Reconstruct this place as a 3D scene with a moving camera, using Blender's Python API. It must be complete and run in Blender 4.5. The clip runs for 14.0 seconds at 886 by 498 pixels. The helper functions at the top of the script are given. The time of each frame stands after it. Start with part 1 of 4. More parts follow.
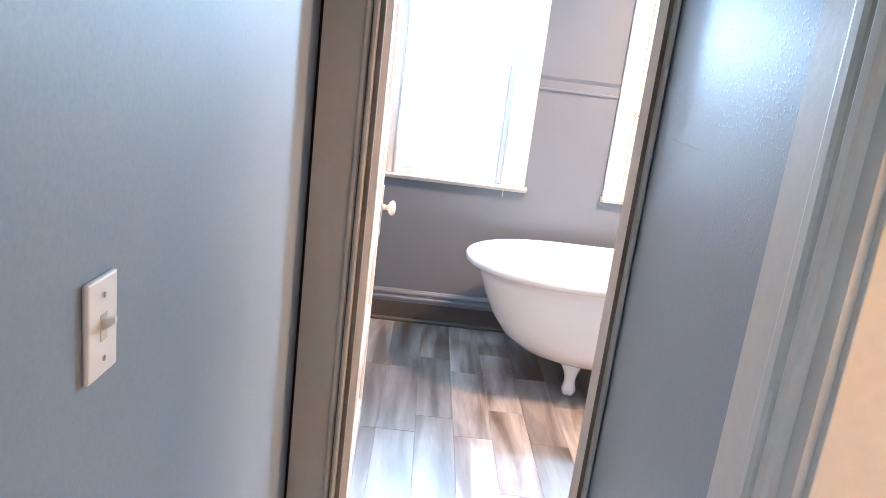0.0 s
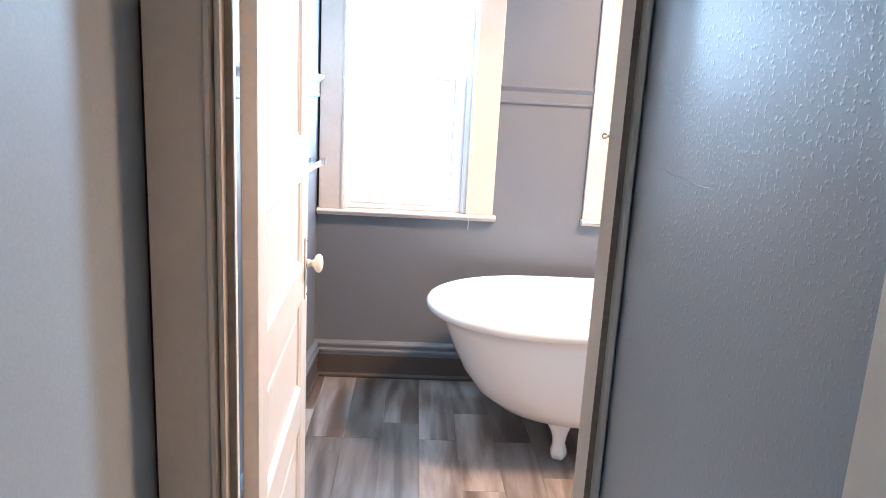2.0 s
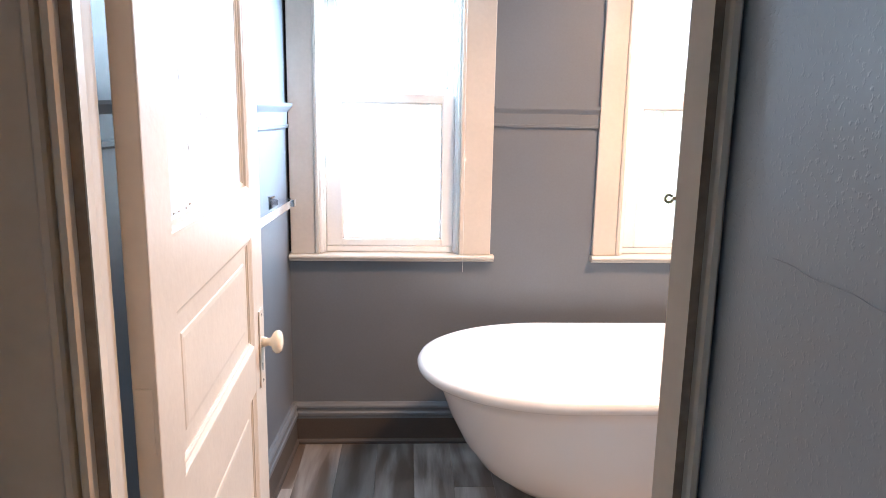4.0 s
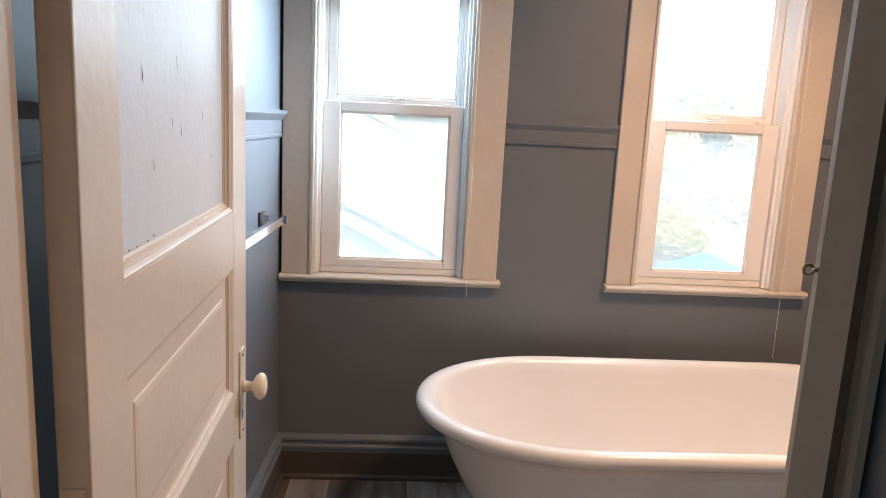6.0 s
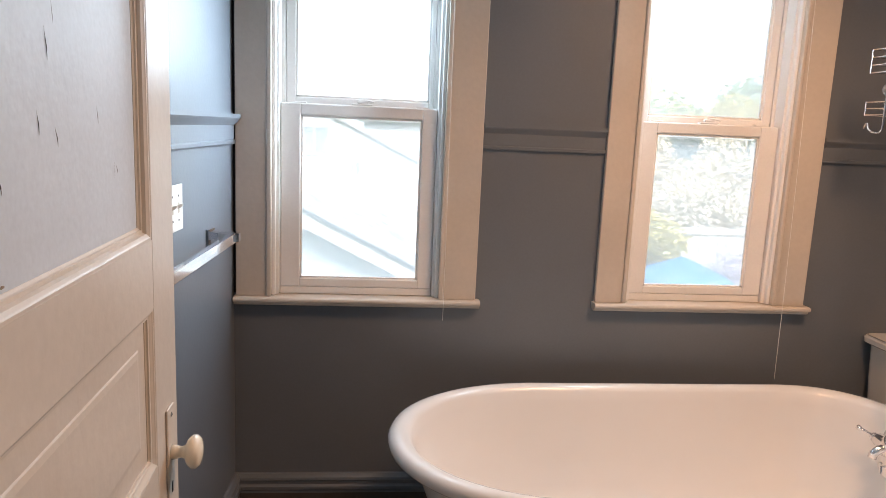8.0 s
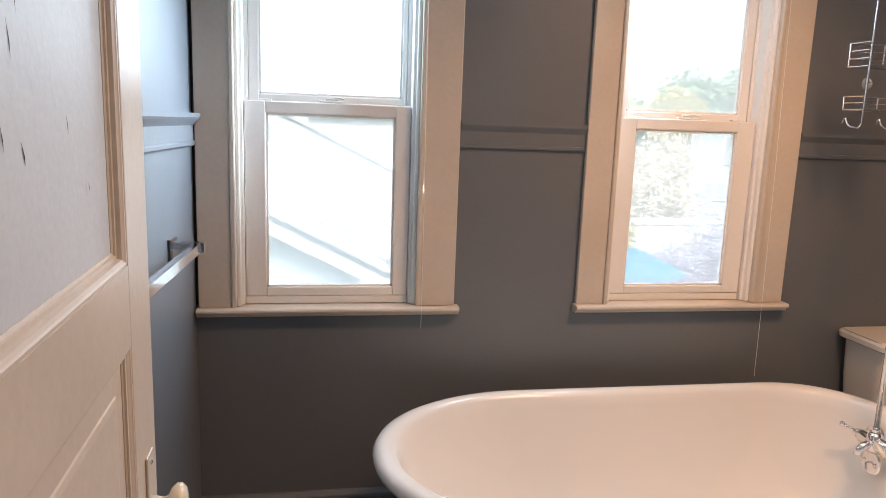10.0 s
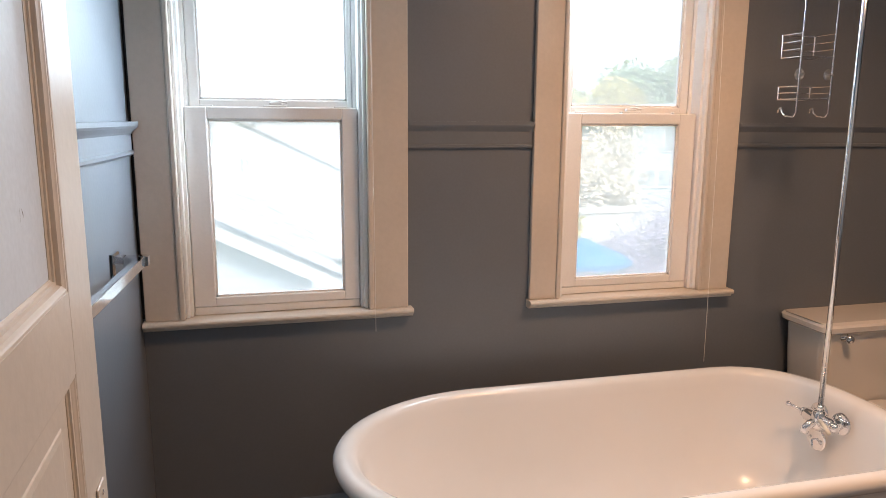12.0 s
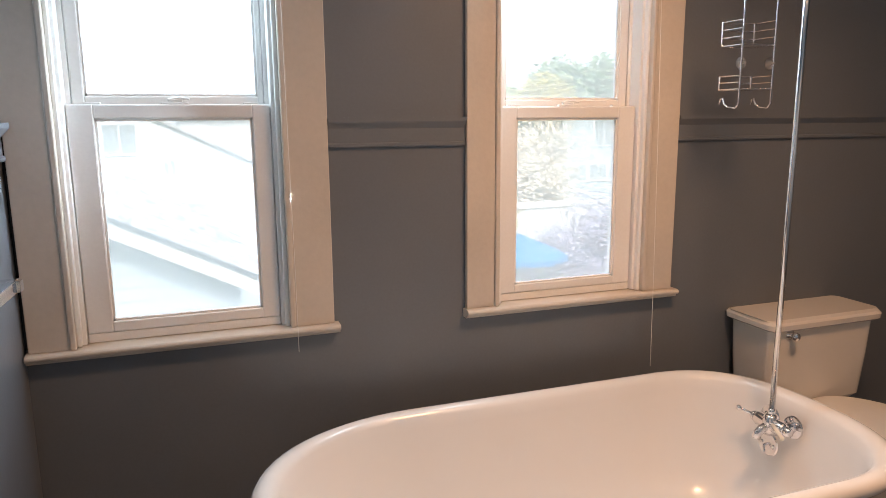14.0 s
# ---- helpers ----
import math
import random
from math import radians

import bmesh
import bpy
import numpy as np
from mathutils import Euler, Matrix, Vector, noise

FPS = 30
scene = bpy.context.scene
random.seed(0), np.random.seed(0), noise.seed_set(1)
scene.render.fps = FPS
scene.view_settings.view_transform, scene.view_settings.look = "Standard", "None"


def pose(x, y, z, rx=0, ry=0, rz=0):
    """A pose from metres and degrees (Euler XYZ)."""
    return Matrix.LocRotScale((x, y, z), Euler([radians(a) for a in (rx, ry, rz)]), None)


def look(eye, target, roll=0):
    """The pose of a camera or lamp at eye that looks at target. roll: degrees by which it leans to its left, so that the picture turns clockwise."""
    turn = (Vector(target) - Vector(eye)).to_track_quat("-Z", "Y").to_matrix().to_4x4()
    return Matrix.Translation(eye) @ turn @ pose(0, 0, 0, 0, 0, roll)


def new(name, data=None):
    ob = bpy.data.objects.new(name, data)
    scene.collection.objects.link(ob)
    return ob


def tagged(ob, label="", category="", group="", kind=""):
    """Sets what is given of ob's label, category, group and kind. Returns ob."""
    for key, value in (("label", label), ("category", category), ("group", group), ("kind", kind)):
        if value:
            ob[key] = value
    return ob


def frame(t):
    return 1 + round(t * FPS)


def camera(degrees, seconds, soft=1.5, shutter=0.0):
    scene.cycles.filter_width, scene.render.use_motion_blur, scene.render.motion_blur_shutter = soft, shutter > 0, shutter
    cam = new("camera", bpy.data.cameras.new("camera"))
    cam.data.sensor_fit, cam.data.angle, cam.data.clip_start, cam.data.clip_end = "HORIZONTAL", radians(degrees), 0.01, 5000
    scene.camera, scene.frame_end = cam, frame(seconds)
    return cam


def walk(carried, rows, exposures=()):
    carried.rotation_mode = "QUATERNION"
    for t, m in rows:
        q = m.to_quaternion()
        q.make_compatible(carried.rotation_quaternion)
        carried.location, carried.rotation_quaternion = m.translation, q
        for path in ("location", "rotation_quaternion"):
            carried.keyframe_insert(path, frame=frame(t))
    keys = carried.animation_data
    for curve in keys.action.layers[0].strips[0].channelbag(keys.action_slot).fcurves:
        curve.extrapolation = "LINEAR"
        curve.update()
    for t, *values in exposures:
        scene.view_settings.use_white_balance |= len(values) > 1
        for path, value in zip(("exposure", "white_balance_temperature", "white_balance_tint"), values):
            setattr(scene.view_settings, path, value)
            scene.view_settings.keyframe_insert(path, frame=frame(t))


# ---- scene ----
cam = camera(64.4, 14.0, soft=0.5)
PATH = [
    (0, (0.412, 0.319, 1.365), (0.485, 2.259, 0.888), 7.1),
    (0.5, (0.485, 0.429, 1.388), (0.538, 2.371, 0.909), 5.7),
    (1, (0.508, 0.582, 1.394), (0.587, 2.525, 0.925), 4.8),
    (1.5, (0.557, 0.691, 1.392), (0.642, 2.637, 0.941), 4.2),
    (2, (0.572, 0.82, 1.381), (0.662, 2.771, 0.949), 3.1),
    (2.5, (0.605, 0.92, 1.381), (0.683, 2.878, 0.979), 2.7),
    (3, (0.598, 1.023, 1.377), (0.69, 2.981, 0.982), 2.0),
    (3.5, (0.625, 1.232, 1.392), (0.713, 3.191, 1.000), 1.7),
    (4, (0.604, 1.239, 1.413), (0.706, 3.199, 1.027), 1.0),
    (4.2, (0.602, 1.270, 1.413), (0.705, 3.232, 1.037), 1.2),
    (6.5, (0.569, 1.512, 1.423), (0.699, 3.477, 1.074), 3.1),
    (7, (0.596, 1.582, 1.416), (0.743, 3.548, 1.077), 2.9),
    (7.5, (0.608, 1.631, 1.420), (0.772, 3.595, 1.078), 2.7),
    (8, (0.585, 1.711, 1.417), (0.785, 3.672, 1.078), 2.5),
    (10.5, (0.493, 1.845, 1.438), (0.882, 3.774, 1.082), 1.8),
    (11, (0.488, 1.852, 1.447), (0.919, 3.772, 1.089), 1.4),
    (11.5, (0.483, 1.853, 1.447), (0.946, 3.765, 1.088), 0.9),
    (12, (0.498, 1.853, 1.444), (0.984, 3.759, 1.082), 0.4),
    (12.5, (0.485, 1.874, 1.438), (1.021, 3.767, 1.078), 0.1),
    (13, (0.498, 1.91, 1.437), (1.077, 3.79, 1.074), -0.1),
    (13.5, (0.537, 1.972, 1.439), (1.154, 3.838, 1.071), -0.3),
    (14, (0.572, 2.037, 1.439), (1.229, 3.889, 1.070), -0.4),
]
EXPOSURES = [
    (0.0, 4.02, 5080, 5), (1.5, 3.77, 5150, 5), (3.0, 3.48, 5340, 6), (4.2, 2.98, 5620, 7), (6.3, 1.86, 6120, 8),
    (8.0, 1.70, 6200, 9), (11.0, 1.65, 6250, 9), (14.0, 1.60, 6280, 9),
]
walk(cam, [(t, look(eye, target, roll)) for t, eye, target, roll in PATH], EXPOSURES)

# ---- world, sun and lamps ----
world = bpy.data.worlds.new("sky")
scene.world = world
world.use_nodes = True
wn = world.node_tree
sky = wn.nodes.new("ShaderNodeTexSky")
sky.sky_type, sky.sun_disc = "NISHITA", False
sky.sun_elevation, sky.sun_rotation = radians(48), radians(183)
sky.air_density, sky.dust_density, sky.ozone_density = 1.0, 6.0, 1.0
# a thin bright overcast over the clear sky
veil = wn.nodes.new("ShaderNodeMixRGB")
veil.inputs["Fac"].default_value, veil.inputs["Color2"].default_value = 0.65, (6.2, 6.5, 6.9, 1)
wn.links.new(sky.outputs[0], veil.inputs["Color1"])
wn.links.new(veil.outputs[0], wn.nodes["Background"].inputs[0])
wn.nodes["Background"].inputs[1].default_value = 0.15


def lamp(name, kind, energy, colour, m, size=0.1):
    data = bpy.data.lights.new(name, kind)
    data.energy, data.color = energy, colour
    if kind == "AREA":
        data.size = size
    elif kind == "SUN":
        data.angle = size
    else:
        data.shadow_soft_size = size
    ob = new(name, data)
    ob.matrix_world = m
    return ob


lamp("sun", "SUN", 1.4, (1.0, 0.95, 0.88), look((0, 0, 0), (0.04, 0.66, -0.75)), radians(12))
can = lamp("bathroom_ceiling_lamp", "SPOT", 50, (1.0, 0.535, 0.275), pose(1.85, 2.85, 2.57), 0.17)
can.data.spot_size, can.data.spot_blend = radians(156), 0.70
lamp("side_room_lamp", "POINT", 9, (1.0, 0.52, 0.22), pose(1.38, 1.70, 2.25), 0.09)


# lamps added at the window openings for sky light; the strip brightens the west wall
for m, watts, wide, high, spread in (
        (look((0.540, 4.205, 1.77), (0.60, 2.8, 0.60)), 1.6, 0.40, 0.46, 170),
        (look((0.803, 4.060, 1.38), (-0.117, 3.670, 1.20)), 2.3, 0.016, 1.00, 80),
        (look((1.755, 4.066, 1.93), (0.80, 2.4, 1.50)), 4.4, 0.30, 0.12, 170)):
    panel = lamp("added_window_light", "AREA", watts, (0.74, 0.89, 1.0), m, wide)
    panel.data.shape, panel.data.size_y, panel.data.spread = "RECTANGLE", high, radians(spread)


# ---- materials ----
def material(name, base, rough=0.5, metal=0.0, tone=0.08, scale=6.0, grain=0.0, grain_scale=120.0, bump=0.0, bump_scale=150.0, coat=0.0, coat_rough=0.08, random=0.0, stretch=(1, 1, 1), rough_var=0.0, fleck=0.0):
    m = bpy.data.materials.new(name)
    m.use_nodes = True
    nt = m.node_tree
    bsdf = nt.nodes["Principled BSDF"]
    bsdf.inputs["Roughness"].default_value = rough
    bsdf.inputs["Metallic"].default_value = metal
    bsdf.inputs["Coat Weight"].default_value = coat
    bsdf.inputs["Coat Roughness"].default_value = coat_rough
    tex = nt.nodes.new("ShaderNodeTexCoord")
    mp = nt.nodes.new("ShaderNodeMapping")
    mp.inputs["Scale"].default_value = stretch
    nt.links.new(tex.outputs["Object"], mp.inputs[0])

    def noise_at(s, detail):
        n = nt.nodes.new("ShaderNodeTexNoise")
        n.inputs["Scale"].default_value, n.inputs["Detail"].default_value = s, detail
        nt.links.new(mp.outputs[0], n.inputs["Vector"])
        return n.outputs["Fac"]

    def ramp(value, amount):
        r = nt.nodes.new("ShaderNodeMapRange")
        r.inputs["From Min"].default_value, r.inputs["From Max"].default_value = 0.25, 0.75
        r.inputs["To Min"].default_value, r.inputs["To Max"].default_value = 1 - amount, 1 + amount
        nt.links.new(value, r.inputs["Value"])
        return r.outputs[0]

    def times(a, b):
        n = nt.nodes.new("ShaderNodeMath")
        n.operation = "MULTIPLY"
        nt.links.new(a, n.inputs[0])
        nt.links.new(b, n.inputs[1])
        return n.outputs[0]

    v = ramp(noise_at(scale, 4), tone)
    if grain:
        v = times(v, ramp(noise_at(grain_scale, 3), grain))
    if random:
        info = nt.nodes.new("ShaderNodeObjectInfo")
        v = times(v, ramp(info.outputs["Random"], random))
    mul = nt.nodes.new("ShaderNodeVectorMath")
    mul.operation = "SCALE"
    mul.inputs[0].default_value = base
    nt.links.new(v, mul.inputs["Scale"])
    nt.links.new(mul.outputs[0], bsdf.inputs["Base Color"])
    if rough_var:
        r = nt.nodes.new("ShaderNodeMapRange")
        r.inputs["To Min"].default_value, r.inputs["To Max"].default_value = rough - rough_var, rough + rough_var
        nt.links.new(noise_at(scale * 1.7, 3), r.inputs["Value"])
        nt.links.new(r.outputs[0], bsdf.inputs["Roughness"])
    if bump:
        b = nt.nodes.new("ShaderNodeBump")
        b.inputs["Strength"].default_value, b.inputs["Distance"].default_value = bump, 0.002
        height = noise_at(bump_scale, 2)
        if fleck:
            # only the tops of the noise stand out, as thin flecks of paint on a smooth wall
            f = nt.nodes.new("ShaderNodeMapRange")
            f.inputs["From Min"].default_value, f.inputs["From Max"].default_value = fleck, fleck + 0.14
            nt.links.new(height, f.inputs["Value"])
            height = f.outputs[0]
        nt.links.new(height, b.inputs["Height"])
        nt.links.new(b.outputs[0], bsdf.inputs["Normal"])
        nt.links.new(b.outputs[0], bsdf.inputs["Coat Normal"])
    return m


WALL = material("grey_blue_wall_paint", (0.153, 0.170, 0.195), 0.40, tone=0.06, scale=2.5, grain=0.03, bump=0.10, bump_scale=90, rough_var=0.05, coat=0.4, coat_rough=0.36)
HALL = material("glossy_blue_hall_paint", (0.235, 0.282, 0.325), 0.36, tone=0.06, scale=2.5, grain=0.03, bump=0.19, bump_scale=165, rough_var=0.05, coat=0.28, coat_rough=0.36, fleck=0.57)
HALL_SMOOTH = material("satin_blue_hall_paint", (0.235, 0.282, 0.325), 0.56, tone=0.06, scale=2.5, grain=0.06, grain_scale=200, bump=0.08, bump_scale=160, rough_var=0.05)
TRIM = material("cream_trim_paint", (0.64, 0.58, 0.505), 0.34, tone=0.05, scale=5, grain=0.03, grain_scale=60, bump=0.25, bump_scale=60, rough_var=0.06)
# brown for shade painted into the casing recesses, and for the door's paint chips
GROOVE = material("brown_recess_shade_and_chips", (0.30, 0.23, 0.17), 0.6, tone=0.25, scale=9, grain=0.15, grain_scale=80)
PLINTH = material("dark_taupe_paint", (0.075, 0.063, 0.055), 0.5, tone=0.12, scale=4, grain=0.06, bump=0.2)
WHITE = material("white_ceiling_paint", (0.78, 0.77, 0.74), 0.8, tone=0.03)
VINYL = material("white_window_vinyl", (0.88, 0.87, 0.85), 0.35, tone=0.03, grain=0.02)
ENAMEL = material("white_enamel", (0.82, 0.80, 0.77), 0.26, tone=0.02, scale=3, coat=0.3)
CHINA = material("white_china", (0.78, 0.74, 0.68), 0.14, tone=0.02, coat=0.5)
CHROME = material("chrome", (0.82, 0.82, 0.84), 0.1, metal=1.0, tone=0.03, grain=0.04)
BRASS = material("aged_brass", (0.60, 0.48, 0.30), 0.28, metal=1.0, tone=0.08, grain=0.05)
STEEL = material("satin_steel", (0.7, 0.7, 0.7), 0.25, metal=1.0, tone=0.04)
DARK = material("dark_gap", (0.03, 0.028, 0.026), 0.8)
PLATE = material("ivory_plastic", (0.80, 0.78, 0.74), 0.3, tone=0.02)
PORCELAIN = material("ivory_porcelain", (0.80, 0.73, 0.60), 0.18, tone=0.03, coat=0.4)
PLANK = material("grey_brown_plank", (0.30, 0.27, 0.245), 0.36, tone=0.16, scale=4, grain=0.10, grain_scale=14, bump=0.08, bump_scale=30, random=0.42, stretch=(9, 1, 1), rough_var=0.06, coat=1.0, coat_rough=0.36)
pt = PLANK.node_tree
pt.nodes["Principled BSDF"].inputs["Coat IOR"].default_value = 1.75
tint, info, swing, apart = (pt.nodes.new(k) for k in ("ShaderNodeMixRGB", "ShaderNodeObjectInfo", "ShaderNodeTexNoise", "ShaderNodeVectorMath"))
knot = pt.nodes.new("ShaderNodeMapRange")
swing.inputs["Scale"].default_value, swing.inputs["Detail"].default_value, swing.inputs["Distortion"].default_value = 1.4, 5.0, 0.5
knot.inputs["From Min"].default_value, knot.inputs["From Max"].default_value = 0.37, 0.61
apart.operation = "SCALE"
apart.inputs[0].default_value = (37.0, 53.0, 0.0)
pt.links.new(info.outputs["Random"], apart.inputs["Scale"])
pt.links.new(apart.outputs[0], pt.nodes["Mapping"].inputs["Location"])
pt.links.new(pt.nodes["Mapping"].outputs[0], swing.inputs["Vector"])
pt.links.new(swing.outputs["Fac"], knot.inputs["Value"])
pt.links.new(knot.outputs[0], tint.inputs["Fac"])
tint.inputs["Color1"].default_value, tint.inputs["Color2"].default_value = (0.300, 0.280, 0.265, 1), (0.088, 0.064, 0.048, 1)
pt.links.new(tint.outputs[0], pt.nodes["Vector Math"].inputs[0])
PANEL_PAINT = material("pale_grey_panel_paint", (0.60, 0.66, 0.73), 0.5, tone=0.06, scale=4, grain=0.04, bump=0.3, bump_scale=50)
PALE_ROOF = material("pale_shingle", (0.42, 0.42, 0.43), 0.9, tone=0.15, scale=3, grain=0.2, grain_scale=40)
SHINGLE = material("grey_shingle", (0.33, 0.32, 0.31), 0.9, tone=0.25, scale=3, grain=0.25, grain_scale=40, random=0.2)
SHINGLE_PIECES = material("weathered_shingle_pieces", (0.36, 0.36, 0.36), 0.9, tone=0.2, scale=5, grain=0.3, grain_scale=30)
sn = SHINGLE_PIECES.node_tree
geo, spread, shade = sn.nodes.new("ShaderNodeNewGeometry"), sn.nodes.new("ShaderNodeMapRange"), sn.nodes.new("ShaderNodeVectorMath")
shade.operation = "SCALE"
spread.inputs["To Min"].default_value, spread.inputs["To Max"].default_value = 0.6, 1.4
sn.links.new(geo.outputs["Random Per Island"], spread.inputs["Value"])
sn.links.new(sn.nodes["Vector Math"].outputs[0], shade.inputs[0])
sn.links.new(spread.outputs[0], shade.inputs["Scale"])
sn.links.new(shade.outputs[0], sn.nodes["Principled BSDF"].inputs["Base Color"])
SIDING = material("pale_blue_siding", (0.42, 0.48, 0.52), 0.7, tone=0.08, scale=1.5, grain=0.05)
HOUSE = material("white_siding", (0.62, 0.64, 0.66), 0.7, tone=0.06, scale=1)
LAWN = material("lawn", (0.10, 0.13, 0.05), 0.9, tone=0.35, scale=0.6, grain=0.3, grain_scale=9)
PALE_GROUND = material("pale_concrete", (0.45, 0.43, 0.40), 0.9, tone=0.15, scale=0.8)
BARK = material("bark", (0.12, 0.09, 0.07), 0.9, tone=0.3, scale=9)
PINK_LEAF = material("pale_blossom_leaf", (0.58, 0.53, 0.43), 0.7, tone=0.3, scale=2, random=0.2)
GREEN_LEAF = material("spring_green_leaf", (0.40, 0.45, 0.17), 0.7, tone=0.3, scale=1.5)
DEEP_LEAF = material("deep_green_leaf", (0.30, 0.40, 0.24), 0.7, tone=0.3, scale=1.5)
PURPLE_LEAF = material("lilac_blossom_leaf", (0.36, 0.34, 0.43), 0.7, tone=0.3, scale=2)
YELLOW_LEAF = material("yellow_green_leaf", (0.46, 0.42, 0.14), 0.7, tone=0.3, scale=2)
BLUE_CLOTH = material("bright_blue_canvas", (0.012, 0.15, 0.33), 0.8, tone=0.08, scale=3)
FENCE = material("weathered_white_board", (0.55, 0.54, 0.52), 0.8, tone=0.15, scale=3)
CURTAIN = material("curtained_window_glass", (0.30, 0.34, 0.36), 0.15, tone=0.1)
ROOF_EDGE_DARK = material("dark_roof_edge_shade", (0.10, 0.12, 0.13), 0.08, tone=0.1)

def hazed_glass(name, haze):
    """Clear glass; its film catches daylight and puts in window glare and insect-screen haze."""
    m = bpy.data.materials.new(name)
    m.use_nodes = True
    nt = m.node_tree
    nt.nodes.remove(nt.nodes["Principled BSDF"])
    gloss_mix, haze_mix, clear, gloss, film, fres = (nt.nodes.new(k) for k in ("ShaderNodeMixShader", "ShaderNodeMixShader", "ShaderNodeBsdfTransparent", "ShaderNodeBsdfGlossy", "ShaderNodeBsdfTranslucent", "ShaderNodeFresnel"))
    gloss.inputs["Roughness"].default_value, fres.inputs[0].default_value = 0.02, 1.45
    film.inputs[0].default_value = (0.90, 0.94, 0.97, 1)
    haze_mix.inputs[0].default_value = haze
    nt.links.new(clear.outputs[0], haze_mix.inputs[1])
    nt.links.new(film.outputs[0], haze_mix.inputs[2])
    nt.links.new(fres.outputs[0], gloss_mix.inputs[0])
    nt.links.new(haze_mix.outputs[0], gloss_mix.inputs[1])
    nt.links.new(gloss.outputs[0], gloss_mix.inputs[2])
    nt.links.new(gloss_mix.outputs[0], nt.nodes["Material Output"].inputs[0])
    return m


# share of pale film that paints the glare haze into each pane
PANE = hazed_glass("screened_glare_glass", 0.31)
PANE_CLEAR = hazed_glass("hazed_clear_glass", 0.37)


# ---- mesh helpers ----
def mesh_object(name, bm, mat, smooth=False):
    me = bpy.data.meshes.new(name)
    bmesh.ops.recalc_face_normals(bm, faces=bm.faces[:])
    bm.to_mesh(me)
    bm.free()
    me.materials.append(mat)
    if smooth:
        for p in me.polygons:
            p.use_smooth = True
    return new(name, me)


def part(name, bm, mat, parent, label="", smooth=False):
    ob = mesh_object(name, bm, mat, smooth)
    ob.parent = parent
    if label:
        tagged(ob, label)
    return ob


def thing(name, label, category, group="", kind="", at=(0, 0, 0)):
    ob = new(name)
    ob.location = at
    ob.empty_display_size = 0.05
    return tagged(ob, label, category, group, kind)


def structure(name, bm, mat, label="", category="", smooth=False):
    return tagged(mesh_object(name, bm, mat, smooth), label, category, "", "structure")


def box(bm, x0, x1, y0, y1, z0, z1, bevel=0.0, segments=2):
    m = Matrix.LocRotScale(((x0 + x1) / 2, (y0 + y1) / 2, (z0 + z1) / 2), None, (x1 - x0, y1 - y0, z1 - z0))
    r = bmesh.ops.create_cube(bm, size=1.0, matrix=m)
    if bevel:
        edges = list({e for v in r["verts"] for e in v.link_edges})
        bmesh.ops.bevel(bm, geom=edges, offset=bevel, segments=segments, affect="EDGES", profile=0.5)
    return bm


def boxes(*rows, bevel=0.0):
    bm = bmesh.new()
    for r in rows:
        box(bm, *r, bevel=bevel)
    return bm


def loft(bm, rings, cap_start=True, cap_end=True):
    """Bridges closed rings of points of equal count."""
    loops = [[bm.verts.new(p) for p in ring] for ring in rings]
    n = len(loops[0])
    for a, b in zip(loops, loops[1:]):
        for i in range(n):
            j = (i + 1) % n
            bm.faces.new((a[i], a[j], b[j], b[i]))
    if cap_start:
        bm.faces.new(loops[0][::-1])
    if cap_end:
        bm.faces.new(loops[-1])
    return bm


def lathe(bm, profile, base, axis="z", count=24):
    """Turns (radius, height) pairs about an axis through base."""
    rings = []
    for r, h in profile:
        ring = []
        for k in range(count):
            a = 2 * math.pi * k / count
            c, s = r * math.cos(a), r * math.sin(a)
            p = {"z": (c, s, h), "x": (h, c, s), "y": (s, h, c)}[axis]
            ring.append(Vector(base) + Vector(p))
        rings.append(ring)
    return loft(bm, rings)


def tube(bm, points, radius, count=8):
    """A round bar along a line of points."""
    pts = [Vector(p) for p in points]
    rings = []
    side = None
    for i, p in enumerate(pts):
        d = (pts[min(i + 1, len(pts) - 1)] - pts[max(i - 1, 0)]).normalized()
        if side is None:
            side = d.orthogonal().normalized()
        side = (side - d * side.dot(d)).normalized()
        up = d.cross(side)
        rings.append([p + radius * (math.cos(2 * math.pi * k / count) * side + math.sin(2 * math.pi * k / count) * up) for k in range(count)])
    return loft(bm, rings)


def extrude_profile(bm, profile, start, end, out, up):
    """A moulding: profile pairs (out, up) swept from start to end."""
    out, up = Vector(out), Vector(up)
    return loft(bm, [[Vector(p) + out * a + up * b for a, b in profile] for p in (start, end)])


# ---- plan ----
HX0, HX1, HY0 = 0.137, 0.922, -0.9         # hall
WY0, WY1 = 1.975, 2.060                    # wall with the bathroom door
BX0, BX1, BY1 = 0.124, 3.42, 4.085         # bathroom
BXS = BX0 - 0.04 * (BY1 - WY1)             # the west wall runs a little out of square
WEST = Matrix.Translation((BX0, BY1, 0)) @ pose(0, 0, 0, 0, 0, -2.29) @ Matrix.Translation((-BX0, -BY1, 0))
DX0, DX1, DTOP = 0.256, 0.955, 2.03        # door opening
DH0, DH1 = 0.284, 0.879                    # the same at the hall side of the splayed jambs
CEIL = 2.6
W1 = (0.25, 0.815)
W2 = (1.483, 2.026)
WZ0, WZ1 = 0.829, 2.06
SIDE0, SIDE1 = 0.30, 1.085                  # opening to the side room


